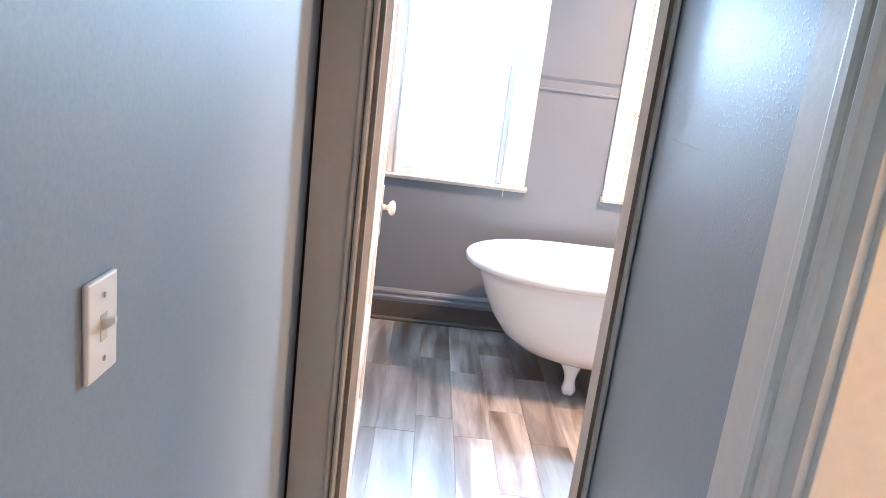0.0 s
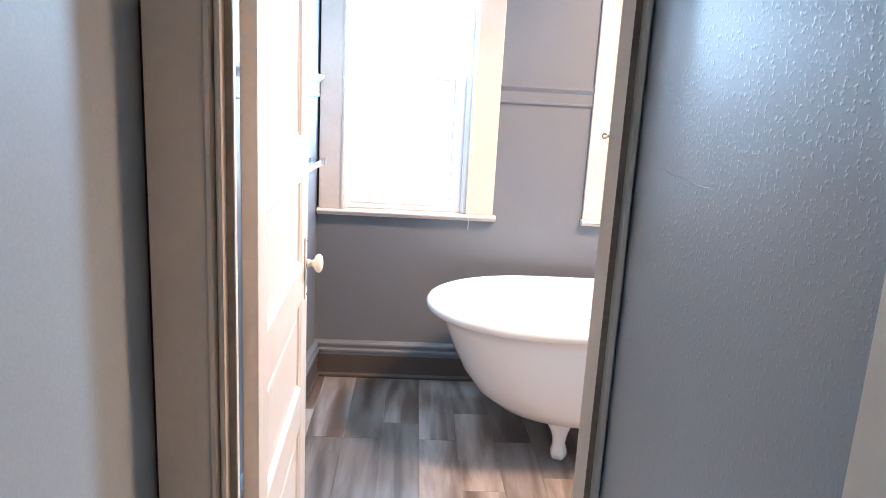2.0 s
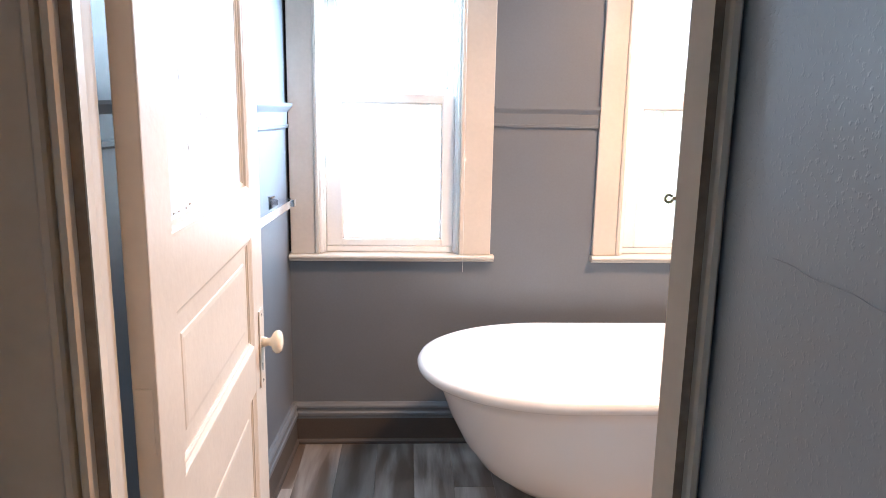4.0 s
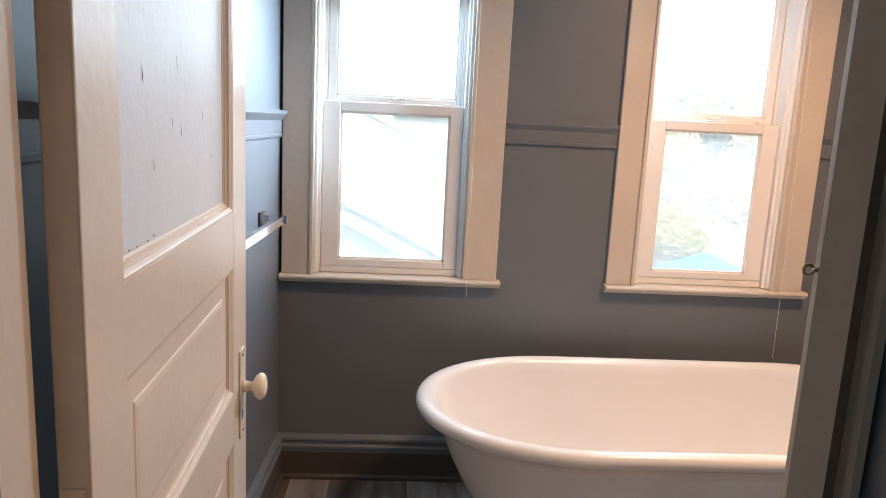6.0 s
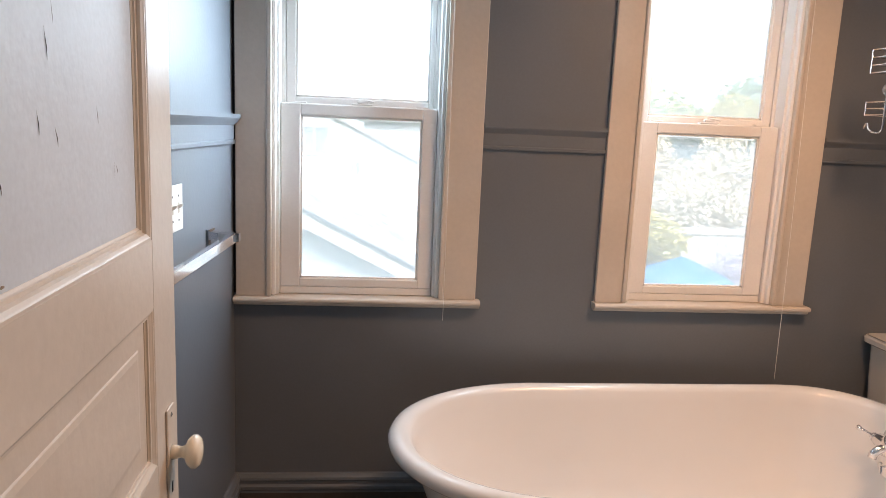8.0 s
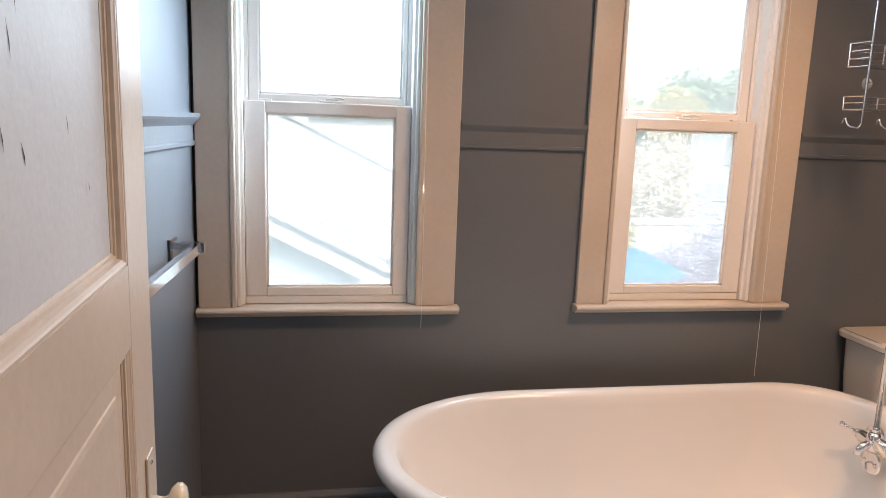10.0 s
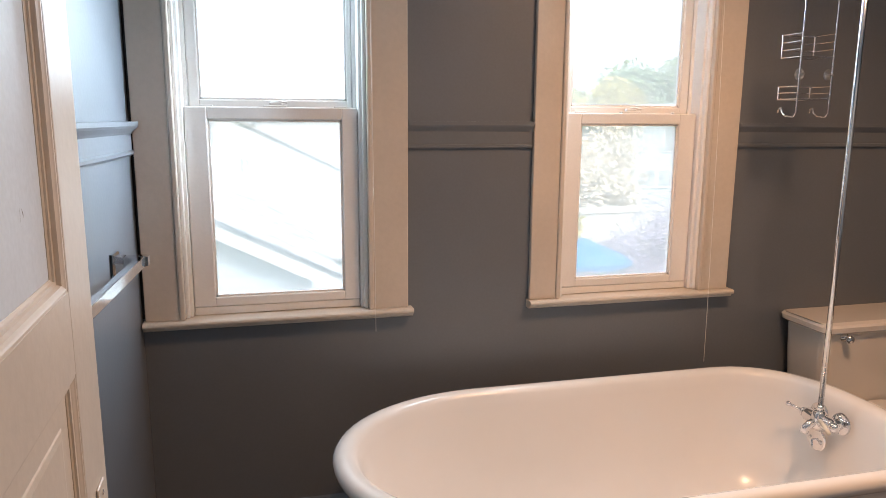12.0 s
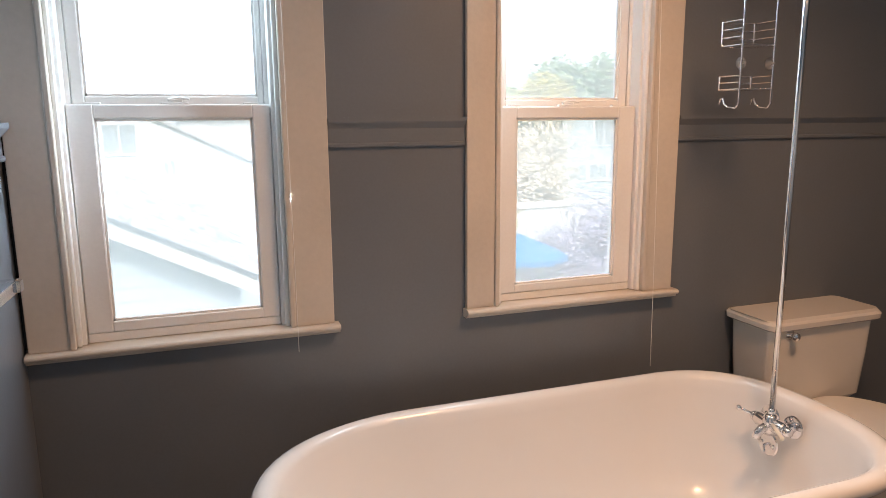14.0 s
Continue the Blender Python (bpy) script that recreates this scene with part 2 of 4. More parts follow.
def wall_with_holes(axis, at, thick, a0, a1, z0, z1, holes, ends=()):
    """Boxes that make a wall round rectangular openings (a0, a1, z0, z1)."""
    bm = bmesh.new()
    cuts = sorted(holes)

    def put(u0, u1, v0, v1):
        if u1 - u0 < 1e-4 or v1 - v0 < 1e-4:
            return
        if axis == "x":
            box(bm, u0, u1, at, at + thick, v0, v1)
        else:
            box(bm, at, at + thick, u0, u1, v0, v1)

    u = a0
    for h0, h1, hz0, hz1 in cuts:
        put(u, h0, z0, z1)
        put(h0, h1, z0, hz0)
        put(h0, h1, hz1, z1)
        u = h1
    put(u, a1, z0, z1)
    return bm


structure("wall_north", wall_with_holes("x", BY1, 0.18, -0.2, 3.6, -0.2, CEIL, [(W1[0], W1[1], WZ0, WZ1), (W2[0], W2[1], WZ0, WZ1)]), WALL, "grey painted bathroom wall with two windows", "wall")
structure("wall_bathroom_west", loft(bmesh.new(), [[Vector((x, y, z)) for x, y in ((BXS, WY1), (BX0, BY1), (-0.12, BY1), (-0.12, WY1))] for z in (-0.2, CEIL)]), WALL, "grey-blue painted bathroom wall with a rail", "wall")
structure("wall_bathroom_east", boxes((BX1, BX1 + 0.15, WY1, BY1, -0.2, CEIL)), WALL, "grey painted bathroom end wall", "wall")
structure("wall_door_side", wall_with_holes("x", WY0, WY1 - WY0, -0.12, 3.6, -0.2, CEIL, [(DX0 - 0.012, DX1 + 0.012, -0.2, DTOP + 0.012)]), HALL, "painted wall with the bathroom doorway", "wall")
# the hole is an unseen opening, added to let daylight into the hall
structure("wall_hall_west", wall_with_holes("y", HX0 - 0.12, 0.12, HY0 - 0.12, WY0, -0.2, CEIL, [(-0.75, -0.10, 0.92, 1.80)]), HALL_SMOOTH, "glossy blue-grey hall wall with a light switch", "wall")
structure("wall_hall_east", wall_with_holes("y", HX1, 0.12, HY0, WY0, -0.2, CEIL, [(SIDE0, SIDE1, -0.2, DTOP)]), HALL, "glossy blue-grey hall wall with orange-peel texture", "wall")
structure("wall_hall_south", boxes((HX0, HX1 + 0.12, HY0 - 0.12, HY0, -0.2, CEIL)), HALL, "blue-grey hall end wall", "wall")
structure("wall_side_room_east", boxes((3.3, 3.42, 0.40, WY0, -0.2, CEIL)), WHITE, "plain wall of the side room", "wall")
structure("wall_side_room_south", boxes((HX1 + 0.12, 3.42, 0.30, 0.40, -0.2, CEIL)), WHITE, "plain wall of the side room", "wall")
structure("wall_side_room_north", boxes((HX1 + 0.12, 3.3, WY0 - 0.012, WY0 - 0.002, 0.0, CEIL)), material("warm_white_room_paint", (0.74, 0.70, 0.63), 0.6, tone=0.04, bump=0.2), "warm white painted wall of the side room", "wall")
structure("ceiling", boxes((-0.3, 3.7, WY1, BY1 + 0.18, CEIL, CEIL + 0.1), (HX1 + 0.12, 3.7, 0.30, WY1, CEIL, CEIL + 0.1)), WHITE, "white ceiling", "ceiling")
# out of view; its dark colour is chosen to cut light bounced onto the walls
structure("ceiling_hall", boxes((-0.3, HX1 + 0.12, -1.2, WY1, CEIL, CEIL + 0.1)), HALL_SMOOTH, "unseen hall ceiling, blue-grey to dim bounced light", "ceiling")
subfloor = structure("floor", boxes((-0.2, 3.6, 0.30, BY1 + 0.05, -0.2, -0.006), (-0.2, 1.06, -1.2, 0.30, -0.2, -0.006)), DARK, "wood-look plank floor in grey and brown", "floor")


rnd = random.Random(31)
seam = bmesh.new()
tube(seam, [(HX1 + 0.0002, 1.822 - 0.012 * k, 1.292 - 0.0004 * k + 0.0010 * math.sin(k * 0.9) + rnd.uniform(-0.0006, 0.0006)) for k in range(17)], 0.0009, 6)
structure("trim_paint_seam", seam, HALL, "hairline ridge of paint on the hall wall", "wall seam")

# ---- windows ----
def window(name, x0, x1, cas, g, label):
    """A two-sash window: x0..x1 the opening, cas the casing's outer edges, g the lower pane's edges."""
    w = thing(name, label, "window", "", "structure")
    yw = BY1
    # casings with a bead on the inner edge
    for a, b, bead in ((cas[0], x0, x0), (x1, cas[1], x1)):
        inner = b if bead == x0 else a
        s = -1 if bead == x0 else 1
        bm = bmesh.new()
        box(bm, min(a, b) + (0.016 if s > 0 else 0), max(a, b) - (0.016 if s < 0 else 0), yw - 0.02, yw, WZ0 + 0.004, WZ1 + 0.012, bevel=0.003)
        box(bm, min(inner, inner + s * 0.016), max(inner, inner + s * 0.016), yw - 0.027, yw, WZ0 + 0.004, WZ1 + 0.012, bevel=0.004)
        part("casing", bm, TRIM, w, "cream painted side casing")
    part("head_casing", boxes((cas[0] - 0.01, cas[1] + 0.01, yw - 0.024, yw, WZ1 + 0.013, WZ1 + 0.15), bevel=0.004), TRIM, w)
    # sill with a rounded nose
    bm = bmesh.new()
    n = 6
    prof = [(0.0, 0.0), (0.028, 0.0), (0.033, 0.004), (0.033, 0.009), (0.039, 0.011)]
    prof += [(0.039 + 0.0085 * math.sin(math.pi * k / n), 0.0195 - 0.0085 * math.cos(math.pi * k / n)) for k in range(1, n)] + [(0.039, 0.028), (0.0, 0.028)]
    extrude_profile(bm, prof, (cas[0] - 0.006, yw, WZ0 - 0.024), (cas[1] + 0.014, yw, WZ0 - 0.024), (0, -1, 0), (0, 0, 1))
    box(bm, x0 + 0.001, x1 - 0.001, yw, yw + 0.12, WZ0 - 0.02, WZ0 + 0.004)
    part("sill", bm, TRIM, w, "cream painted sill with a rounded nose")
    # stop beads and jamb lining
    for a, s in ((x0, 1), (x1, -1)):
        bm = bmesh.new()
        box(bm, min(a, a + s * 0.012), max(a, a + s * 0.012), yw - 0.01, yw + 0.03, WZ0 + 0.006, WZ1, bevel=0.003)
        box(bm, min(a, a + s * 0.022), max(a, a + s * 0.022), yw + 0.008, yw + 0.15, WZ0 + 0.006, WZ1, bevel=0.002)
        box(bm, min(a, a + s * 0.034), max(a, a + s * 0.034), yw + 0.062, yw + 0.15, WZ0 + 0.006, WZ1, bevel=0.002)
        part("jamb_track", bm, VINYL, w, "white vinyl track")
    part("head_jamb", boxes((x0, x1, yw + 0.005, yw + 0.15, WZ1 - 0.03, WZ1)), VINYL, w)
    part("bottom_frame", boxes((x0 + 0.023, x1 - 0.023, yw + 0.024, yw + 0.15, WZ0 + 0.005, WZ0 + 0.03), bevel=0.003), VINYL, w)
    # lower sash in front, upper sash behind
    gx0, gx1, gz0, gz1 = g
    mt = gz1 + 0.038

    def sash(part_name, xa, xb, za, zb, px0, px1, pz0, pz1, y0, y1):
        bm = bmesh.new()
        box(bm, xa, px0, y0, y1, za, zb, bevel=0.004)
        box(bm, px1, xb, y0, y1, za, zb, bevel=0.004)
        box(bm, px0 - 0.002, px1 + 0.002, y0 + 0.0005, y1 - 0.0005, za, pz0, bevel=0.004)
        box(bm, px0 - 0.002, px1 + 0.002, y0 + 0.0005, y1 - 0.0005, pz1, zb, bevel=0.004)
        # glazing bead
        for r in ((px0, px0 + 0.006, pz0, pz1), (px1 - 0.006, px1, pz0, pz1), (px0, px1, pz0, pz0 + 0.006), (px0, px1, pz1 - 0.006, pz1)):
            box(bm, r[0], r[1], y0 + 0.007, y0 + 0.02, r[2], r[3])
        s = part(part_name, bm, VINYL, w)
        p = part("pane", boxes((px0 + 0.001, px1 - 0.001, y0 + 0.012, y0 + 0.016, pz0 + 0.001, pz1 - 0.001)), PANE if part_name == "lower_sash" else PANE_CLEAR, s, "window glass with glare haze in its film")
        p.visible_shadow = False
        return s

    low = sash("lower_sash", x0 + 0.024, x1 - 0.024, WZ0 + 0.031, mt, gx0, gx1, gz0, gz1, yw + 0.022, yw + 0.056)
    sash("upper_sash", x0 + 0.036, x1 - 0.036, mt - 0.045, WZ1 - 0.031, gx0 - 0.022, gx1 + 0.022, gz1 + 0.060, WZ1 - 0.06, yw + 0.064, yw + 0.098)
    # sash lock on the meeting rail
    cx = (gx0 + gx1) / 2
    bm = boxes((cx - 0.035, cx + 0.035, yw + 0.024, yw + 0.05, mt, mt + 0.006), bevel=0.002)
    box(bm, cx - 0.018, cx + 0.022, yw + 0.028, yw + 0.046, mt + 0.006, mt + 0.016, bevel=0.004)
    tube(bm, [(cx - 0.01, yw + 0.035, mt + 0.015), (cx + 0.015, yw + 0.03, mt + 0.017), (cx + 0.038, yw + 0.026, mt + 0.013)], 0.0035, 6)
    part("sash_lock", bm, VINYL, low, "white cam lock")
    for lx in (gx0 - 0.01, gx1 - 0.01):
        part("tilt_latch", boxes((lx - 0.012, lx + 0.028, yw + 0.026, yw + 0.046, mt, mt + 0.005), bevel=0.0015), VINYL, low)
    return w


window("window_1", W1[0], W1[1], (BX0 + 0.010, 0.945), (0.339, 0.742, 0.889, 1.440), "double-hung white vinyl window in wide cream casing")
window("window_2", W2[0], W2[1], (1.372, 2.152), (1.5595, 1.9365, 0.887, 1.432), "double-hung white vinyl window over the bathtub")

structure("trim_joint", boxes((BX0 + 0.0005, BX0 + 0.0095, BY1 - 0.004, BY1, 0.84, 2.04)), DARK, "dark open joint beside the window casing", "trim")

# ---- mouldings ----
RAIL = [(0, 0), (0.010, 0.0), (0.014, 0.004), (0.014, 0.012), (0.009, 0.016), (0.009, 0.060), (0.014, 0.066), (0.026, 0.078), (0.030, 0.084), (0.030, 0.096), (0, 0.096)]
for a, b in ((0.947, 1.370), (2.154, BX1)):
    bm = bmesh.new()
    extrude_profile(bm, [(o * 0.8, u * 0.9) for o, u in RAIL], (a, BY1, 1.352), (b, BY1, 1.352), (0, -1, 0), (0, 0, 1))
    structure("trim_rail", bm, WALL, "grey painted wall rail", "rail")
bm = bmesh.new()
extrude_profile(bm, RAIL, (BXS, WY1, 1.3365), (BX0 - 0.001, BY1 - 0.02, 1.3365), (1, 0, 0), (0, 0, 1))
structure("trim_rail_west", bm, WALL, "grey painted wall rail with stepped mouldings", "rail")
BASE = [(0, 0.128), (0.019, 0.128), (0.019, 0.138), (0.023, 0.144), (0.023, 0.156), (0.017, 0.164), (0.017, 0.178), (0.021, 0.182), (0.019, 0.192), (0.010, 0.204), (0, 0.206)]
for p, q, out in (((BX0, BY1, 0), (BX1, BY1, 0), (0, -1, 0)), ((BXS, WY1, 0), (BX0, BY1, 0), (1, 0, 0)), ((BX1, WY1, 0), (BX1, BY1, 0), (-1, 0, 0))):
    bm = bmesh.new()
    extrude_profile(bm, [(o, u * 0.9) for o, u in BASE], p, q, out, (0, 0, 1))
    structure("baseboard", bm, WALL, "grey painted baseboard with a moulded top", "baseboard")
    bm = bmesh.new()
    extrude_profile(bm, [(0, 0), (0.026, 0), (0.026, 0.012), (0.018, 0.022), (0.018, 0.115), (0, 0.115)], p, q, out, (0, 0, 1))
    structure("baseboard_plinth", bm, PLINTH, "dark taupe painted baseboard plinth", "baseboard")

# ---- doorway: jambs, stops and moulded casings ----
DE1 = DH1 + 0.015                          # edge of the moulded casing beside the bare jamb
CASING = [(0, 0), (0, 0.016), (0.012, 0.017), (0.0135, 0.026), (0.016, 0.031), (0.022, 0.032), (0.0255, 0.028), (0.0265, 0.018), (0.0295, 0.018), (0.0305, 0.027), (0.033, 0.032), (0.040, 0.032), (0.0445, 0.027), (0.0455, 0.019), (0.060, 0.019), (0.168, 0.018), (0.168, 0)]


def casing_profile(width):
    return [p for p in CASING if p[0] < width] + [(width, 0.018), (width, 0)]


frame_1 = thing("door_frame_1", "cream painted bathroom door frame with moulded casing", "door frame", "", "structure")
bm = bmesh.new()
extrude_profile(bm, casing_profile(DH0 - HX0 - 0.010), (DH0 - 0.001, WY0, 0), (DH0 - 0.001, WY0, DTOP + 0.15), (-1, 0, 0), (0, -1, 0))
part("casing", bm, TRIM, frame_1, "moulded cream casing")
bm = bmesh.new()
extrude_profile(bm, [(a, b if b > 0 else -0.027) for a, b in casing_profile(HX1 - DE1 - 0.002)], (DE1, WY0 - 0.027, 0), (DE1, WY0 - 0.027, DTOP + 0.15), (1, 0, 0), (0, -1, 0))
part("casing", bm, TRIM, frame_1, "moulded cream casing")
# brown strips put the shade of cove and groove into the moulding's colour
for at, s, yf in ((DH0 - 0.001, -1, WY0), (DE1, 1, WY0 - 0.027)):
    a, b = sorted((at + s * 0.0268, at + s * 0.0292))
    part("cove", boxes((min(at + s * 0.001, at + s * 0.0122), max(at + s * 0.001, at + s * 0.0122), yf - 0.0185, yf - 0.016, 0.002, DTOP + 0.148)), GROOVE, frame_1, "brown strip for the shade in the cove")
    part("groove", boxes((a, b, yf - 0.0195, yf - 0.017, 0.002, DTOP + 0.148)), GROOVE, frame_1, "brown strip for the shade in the groove")
part("open_joint", boxes((HX0 + 0.0006, HX0 + 0.0096, WY0 - 0.005, WY0 - 0.001, 0.002, DTOP + 0.148)), DARK, frame_1, "dark open joint at the wall")
part("head_casing", boxes((DH0, DE1, WY0 - 0.022, WY0, DTOP, DTOP + 0.15), bevel=0.003), TRIM, frame_1)


def splayed_jamb(xh, xb, xo, yh):
    """A jamb board whose face runs from xh at the hall side to xb at the bathroom side."""
    return loft(bmesh.new(), [[Vector((x, y, z)) for x, y in ((xh, yh), (xb, WY1 + 0.004), (xo, WY1 + 0.004), (xo, yh))] for z in (0, DTOP)])


part("jamb", splayed_jamb(DH0, DX0, DX0 - 0.012, WY0 - 0.018), TRIM, frame_1)
bm = loft(bmesh.new(), [[Vector((x, y, z)) for x, y in ((DE1 - 0.0005, WY0 - 0.052), (DH1, WY0 - 0.030), (DX1, WY1 + 0.004), (DX1 + 0.012, WY1 + 0.004), (DX1 + 0.012, WY0 - 0.001), (DE1 - 0.0005, WY0 - 0.001))] for z in (0, DTOP)])
jamb_r = part("jamb", bm, TRIM, frame_1, "cream jamb with a chamfered arris")
part("head_jamb", boxes((DX0, DX1, WY0, WY1, DTOP, DTOP + 0.012)), TRIM, frame_1)
bm = boxes((DX1 - 0.010, DX1 - 0.002, WY1 - 0.012, WY1 + 0.006, 0.905, 0.935), bevel=0.001)
part("strike_plate", bm, STEEL, jamb_r, "worn steel strike plate")

bm = bmesh.new()
hx, hy, hz = DH1 + 0.004, WY0 - 0.026, 1.328
tube(bm, [(hx + 0.004, hy, hz), (hx - 0.006, hy - 0.001, hz)], 0.0020, 8)
tube(bm, [(hx - 0.010 + 0.0040 * math.cos(a), hy - 0.001, hz + 0.0040 * math.sin(a)) for a in (0.6, 1.4, 2.2, 3.0, 3.8, 4.6, 5.4, 5.9)], 0.0014, 8)
part("hook_eye", bm, BRASS, jamb_r, "small brass hook eye", smooth=True)

BROAD = [(u * 2.5 if u < 0.05 else 0.118 if u < 0.1 else 0.201, v) for u, v in CASING]
frame_2 = thing("door_frame_2", "cream painted casing round the side room doorway", "door frame", "", "structure")
bm = bmesh.new()
extrude_profile(bm, BROAD, (HX1, SIDE1, 0), (HX1, SIDE1, DTOP + 0.15), (0, 1, 0), (-1, 0, 0))
part("casing", bm, TRIM, frame_2, "moulded cream casing")
bm = bmesh.new()
extrude_profile(bm, BROAD, (HX1, SIDE0, 0), (HX1, SIDE0, DTOP + 0.15), (0, -1, 0), (-1, 0, 0))
part("casing", bm, TRIM, frame_2, "moulded cream casing")
part("head_casing", boxes((HX1 - 0.022, HX1, SIDE0, SIDE1, DTOP, DTOP + 0.15)), TRIM, frame_2)
part("jamb", boxes((HX1 - 0.004, HX1 + 0.124, SIDE1 - 0.014, SIDE1 - 0.0005, 0, DTOP - 0.001), bevel=0.002), TRIM, frame_2)
part("jamb", boxes((HX1 - 0.004, HX1 + 0.124, SIDE0 + 0.0005, SIDE0 + 0.014, 0, DTOP - 0.001), bevel=0.002), TRIM, frame_2)


# ---- bathroom door, standing open ----
def panelled_door():
    d = thing("door_1", "cream panelled door standing open, upper panel painted grey", "door", "", "structure")
    x0, x1, y0, y1 = 0.233, 0.264, 2.085, 2.872
    s, sh = 0.125, 0.100                   # lock stile and hinge stile
    panels = [(1.240, 1.83), (0.890, 1.138), (0.520, 0.790), (0.150, 0.410)]
    bm = bmesh.new()
    box(bm, x0, x1, y0, y0 + sh, 0.012, 2.005, bevel=0.0025)
    box(bm, x0, x1, y1 - s, y1, 0.012, 2.005, bevel=0.0025)
    zs = [2.005] + [v for a, b in panels for v in (b, a)] + [0.012]
    for hi, lo in zip(zs[::2], zs[1::2]):
        box(bm, x0 + 0.0005, x1 - 0.0005, y0 + sh - 0.001, y1 - s + 0.001, lo, hi)
    part("frame", bm, TRIM, d)
    for k, (a, b) in enumerate(panels):
        d_in = 0.015 if k == 0 else 0.011
        part("panel", boxes((x0 + d_in, x1 - d_in, y0 + sh - 0.002, y1 - s + 0.002, a - 0.002, b + 0.002)), PANEL_PAINT if k == 0 else TRIM, d, "pale grey painted panel with scratches" if k == 0 else "cream sunk panel")
        if k:
            # raised field with a sloping margin
            for face, sgn in ((x1 - d_in, 1), (x0 + d_in, -1)):
                rings = [[Vector((face + sgn * up, y, z)) for y, z in ((y0 + sh + m, a + m), (y1 - s - m, a + m), (y1 - s - m, b - m), (y0 + sh + m, b - m))] for m, up in ((0.046, -0.001), (0.050, 0.0014), (0.058, 0.0026))]
                part("raised_field", loft(bmesh.new(), rings), TRIM, d)
        # sloping mouldings round the panel on both faces
        for face, sgn in ((x1 - 0.001, 1), (x0 + 0.001, -1)):
            bm = bmesh.new()
            w, h = (0.020, 0.015) if k == 0 else (0.016, 0.011)
            prof = [(0, 0), (0, -h), (w, -h), (w, -h + 0.002), (w * 0.84, -h + 0.0035), (w * 0.80, -h + 0.006), (w * 0.58, -h + 0.0065), (w * 0.50, -0.0035), (w * 0.30, -0.0015), (w * 0.2, 0)]
            for p, q, inward in (((y0 + sh, a), (y1 - s, a), (0, 0, 1)), ((y0 + sh, b), (y1 - s, b), (0, 0, -1)), ((y0 + sh, a), (y0 + sh, b), (0, 1, 0)), ((y1 - s, a), (y1 - s, b), (0, -1, 0))):
                extrude_profile(bm, prof, (face, p[0], p[1]), (face, q[0], q[1]), inward, (sgn, 0, 0))
            part("moulding", bm, TRIM, d)
    # worn scratches on the painted upper panel
    rnd = random.Random(4)
    bm = bmesh.new()
    for k in range(22):
        y, z, ln = rnd.uniform(y0 + sh + 0.05, y1 - s - 0.05), rnd.uniform(1.29, 1.80), rnd.uniform(0.010, 0.034)
        lean = rnd.uniform(-0.008, 0.004)
        xs = x1 - 0.015 + 0.0004
        vs = [bm.verts.new(p) for p in ((xs, y, z), (xs, y + 0.0003, z + ln * 0.4), (xs, y + lean, z + ln), (xs, y - 0.0003 + lean * 0.4, z + ln * 0.5))]
        bm.faces.new(vs)
    part("scratches", bm, DARK, d, "thin dark scratches")
    # chipped paint along the lower bead and on the rail
    bm = bmesh.new()
    for k in range(4):
        y, z, ry, rz = y0 + sh + 0.06 + rnd.random() * 0.10, panels[0][0] + 0.0215 + rnd.uniform(0, 0.004), rnd.uniform(0.002, 0.005), rnd.uniform(0.001, 0.002)
        ring = [Vector((0, ry * math.cos(a) * rnd.uniform(0.6, 1.2), rz * math.sin(a) * rnd.uniform(0.6, 1.2))) for a in np.arange(0, 6.2, 0.785)]
        loft(bm, [[Vector((x1 - 0.0149 + h, y, z)) + v for v in ring] for h in (0.0, 0.0007)])
    part("paint_chips", bm, GROOVE, d, "small chips in the paint")
    # knob, rose plate and mortice latch
    bm = bmesh.new()
    box(bm, x1, x1 + 0.004, y1 - 0.077, y1 - 0.037, 0.775, 0.958, bevel=0.0018)
    plate = part("escutcheon", bm, TRIM, d, "painted-over long plate")
    part("keyhole", boxes((x1 + 0.0035, x1 + 0.0046, y1 - 0.061, y1 - 0.055, 0.812, 0.830)), DARK, plate)
    for z in (0.945, 0.787):
        bm = bmesh.new()
        lathe(bm, [(0.004, 0), (0.004, 0.001), (0.002, 0.002)], (x1 + 0.004, y1 - 0.057, z), "x", 10)
        part("screw", bm, STEEL, plate)
    for sgn, xb in ((1, x1 + 0.004), (-1, x0)):
        bm = bmesh.new()
        prof = [(0.013, 0), (0.011, 0.010), (0.009, 0.022), (0.012, 0.030), (0.022, 0.036), (0.0275, 0.046), (0.027, 0.055), (0.021, 0.063), (0.010, 0.067), (0.002, 0.068)]
        lathe(bm, [(r, sgn * h * 0.72) for r, h in prof], (xb, y1 - 0.057, 0.880), "x", 24)
        part("knob", bm, PORCELAIN, d, "ivory mushroom knob", smooth=True)
    part("latch_face", boxes((x0 + 0.009, x1 - 0.009, y1 - 0.001, y1 + 0.0012, 0.80, 0.94)), STEEL, d)
    for z in (0.25, 1.02, 1.78):
        bm = boxes((x0 + 0.004, x1 - 0.006, y0 - 0.002, y0 + 0.0005, z - 0.045, z + 0.045))
        part("hinge", bm, TRIM, d, "painted hinge leaf")
    # swung a little past square
    d.matrix_world = Matrix.Translation((x1, y1, 0)) @ pose(0, 0, 0, 0, 0, 2.1) @ Matrix.Translation((-x1, -y1, 0))
    return d


panelled_door()


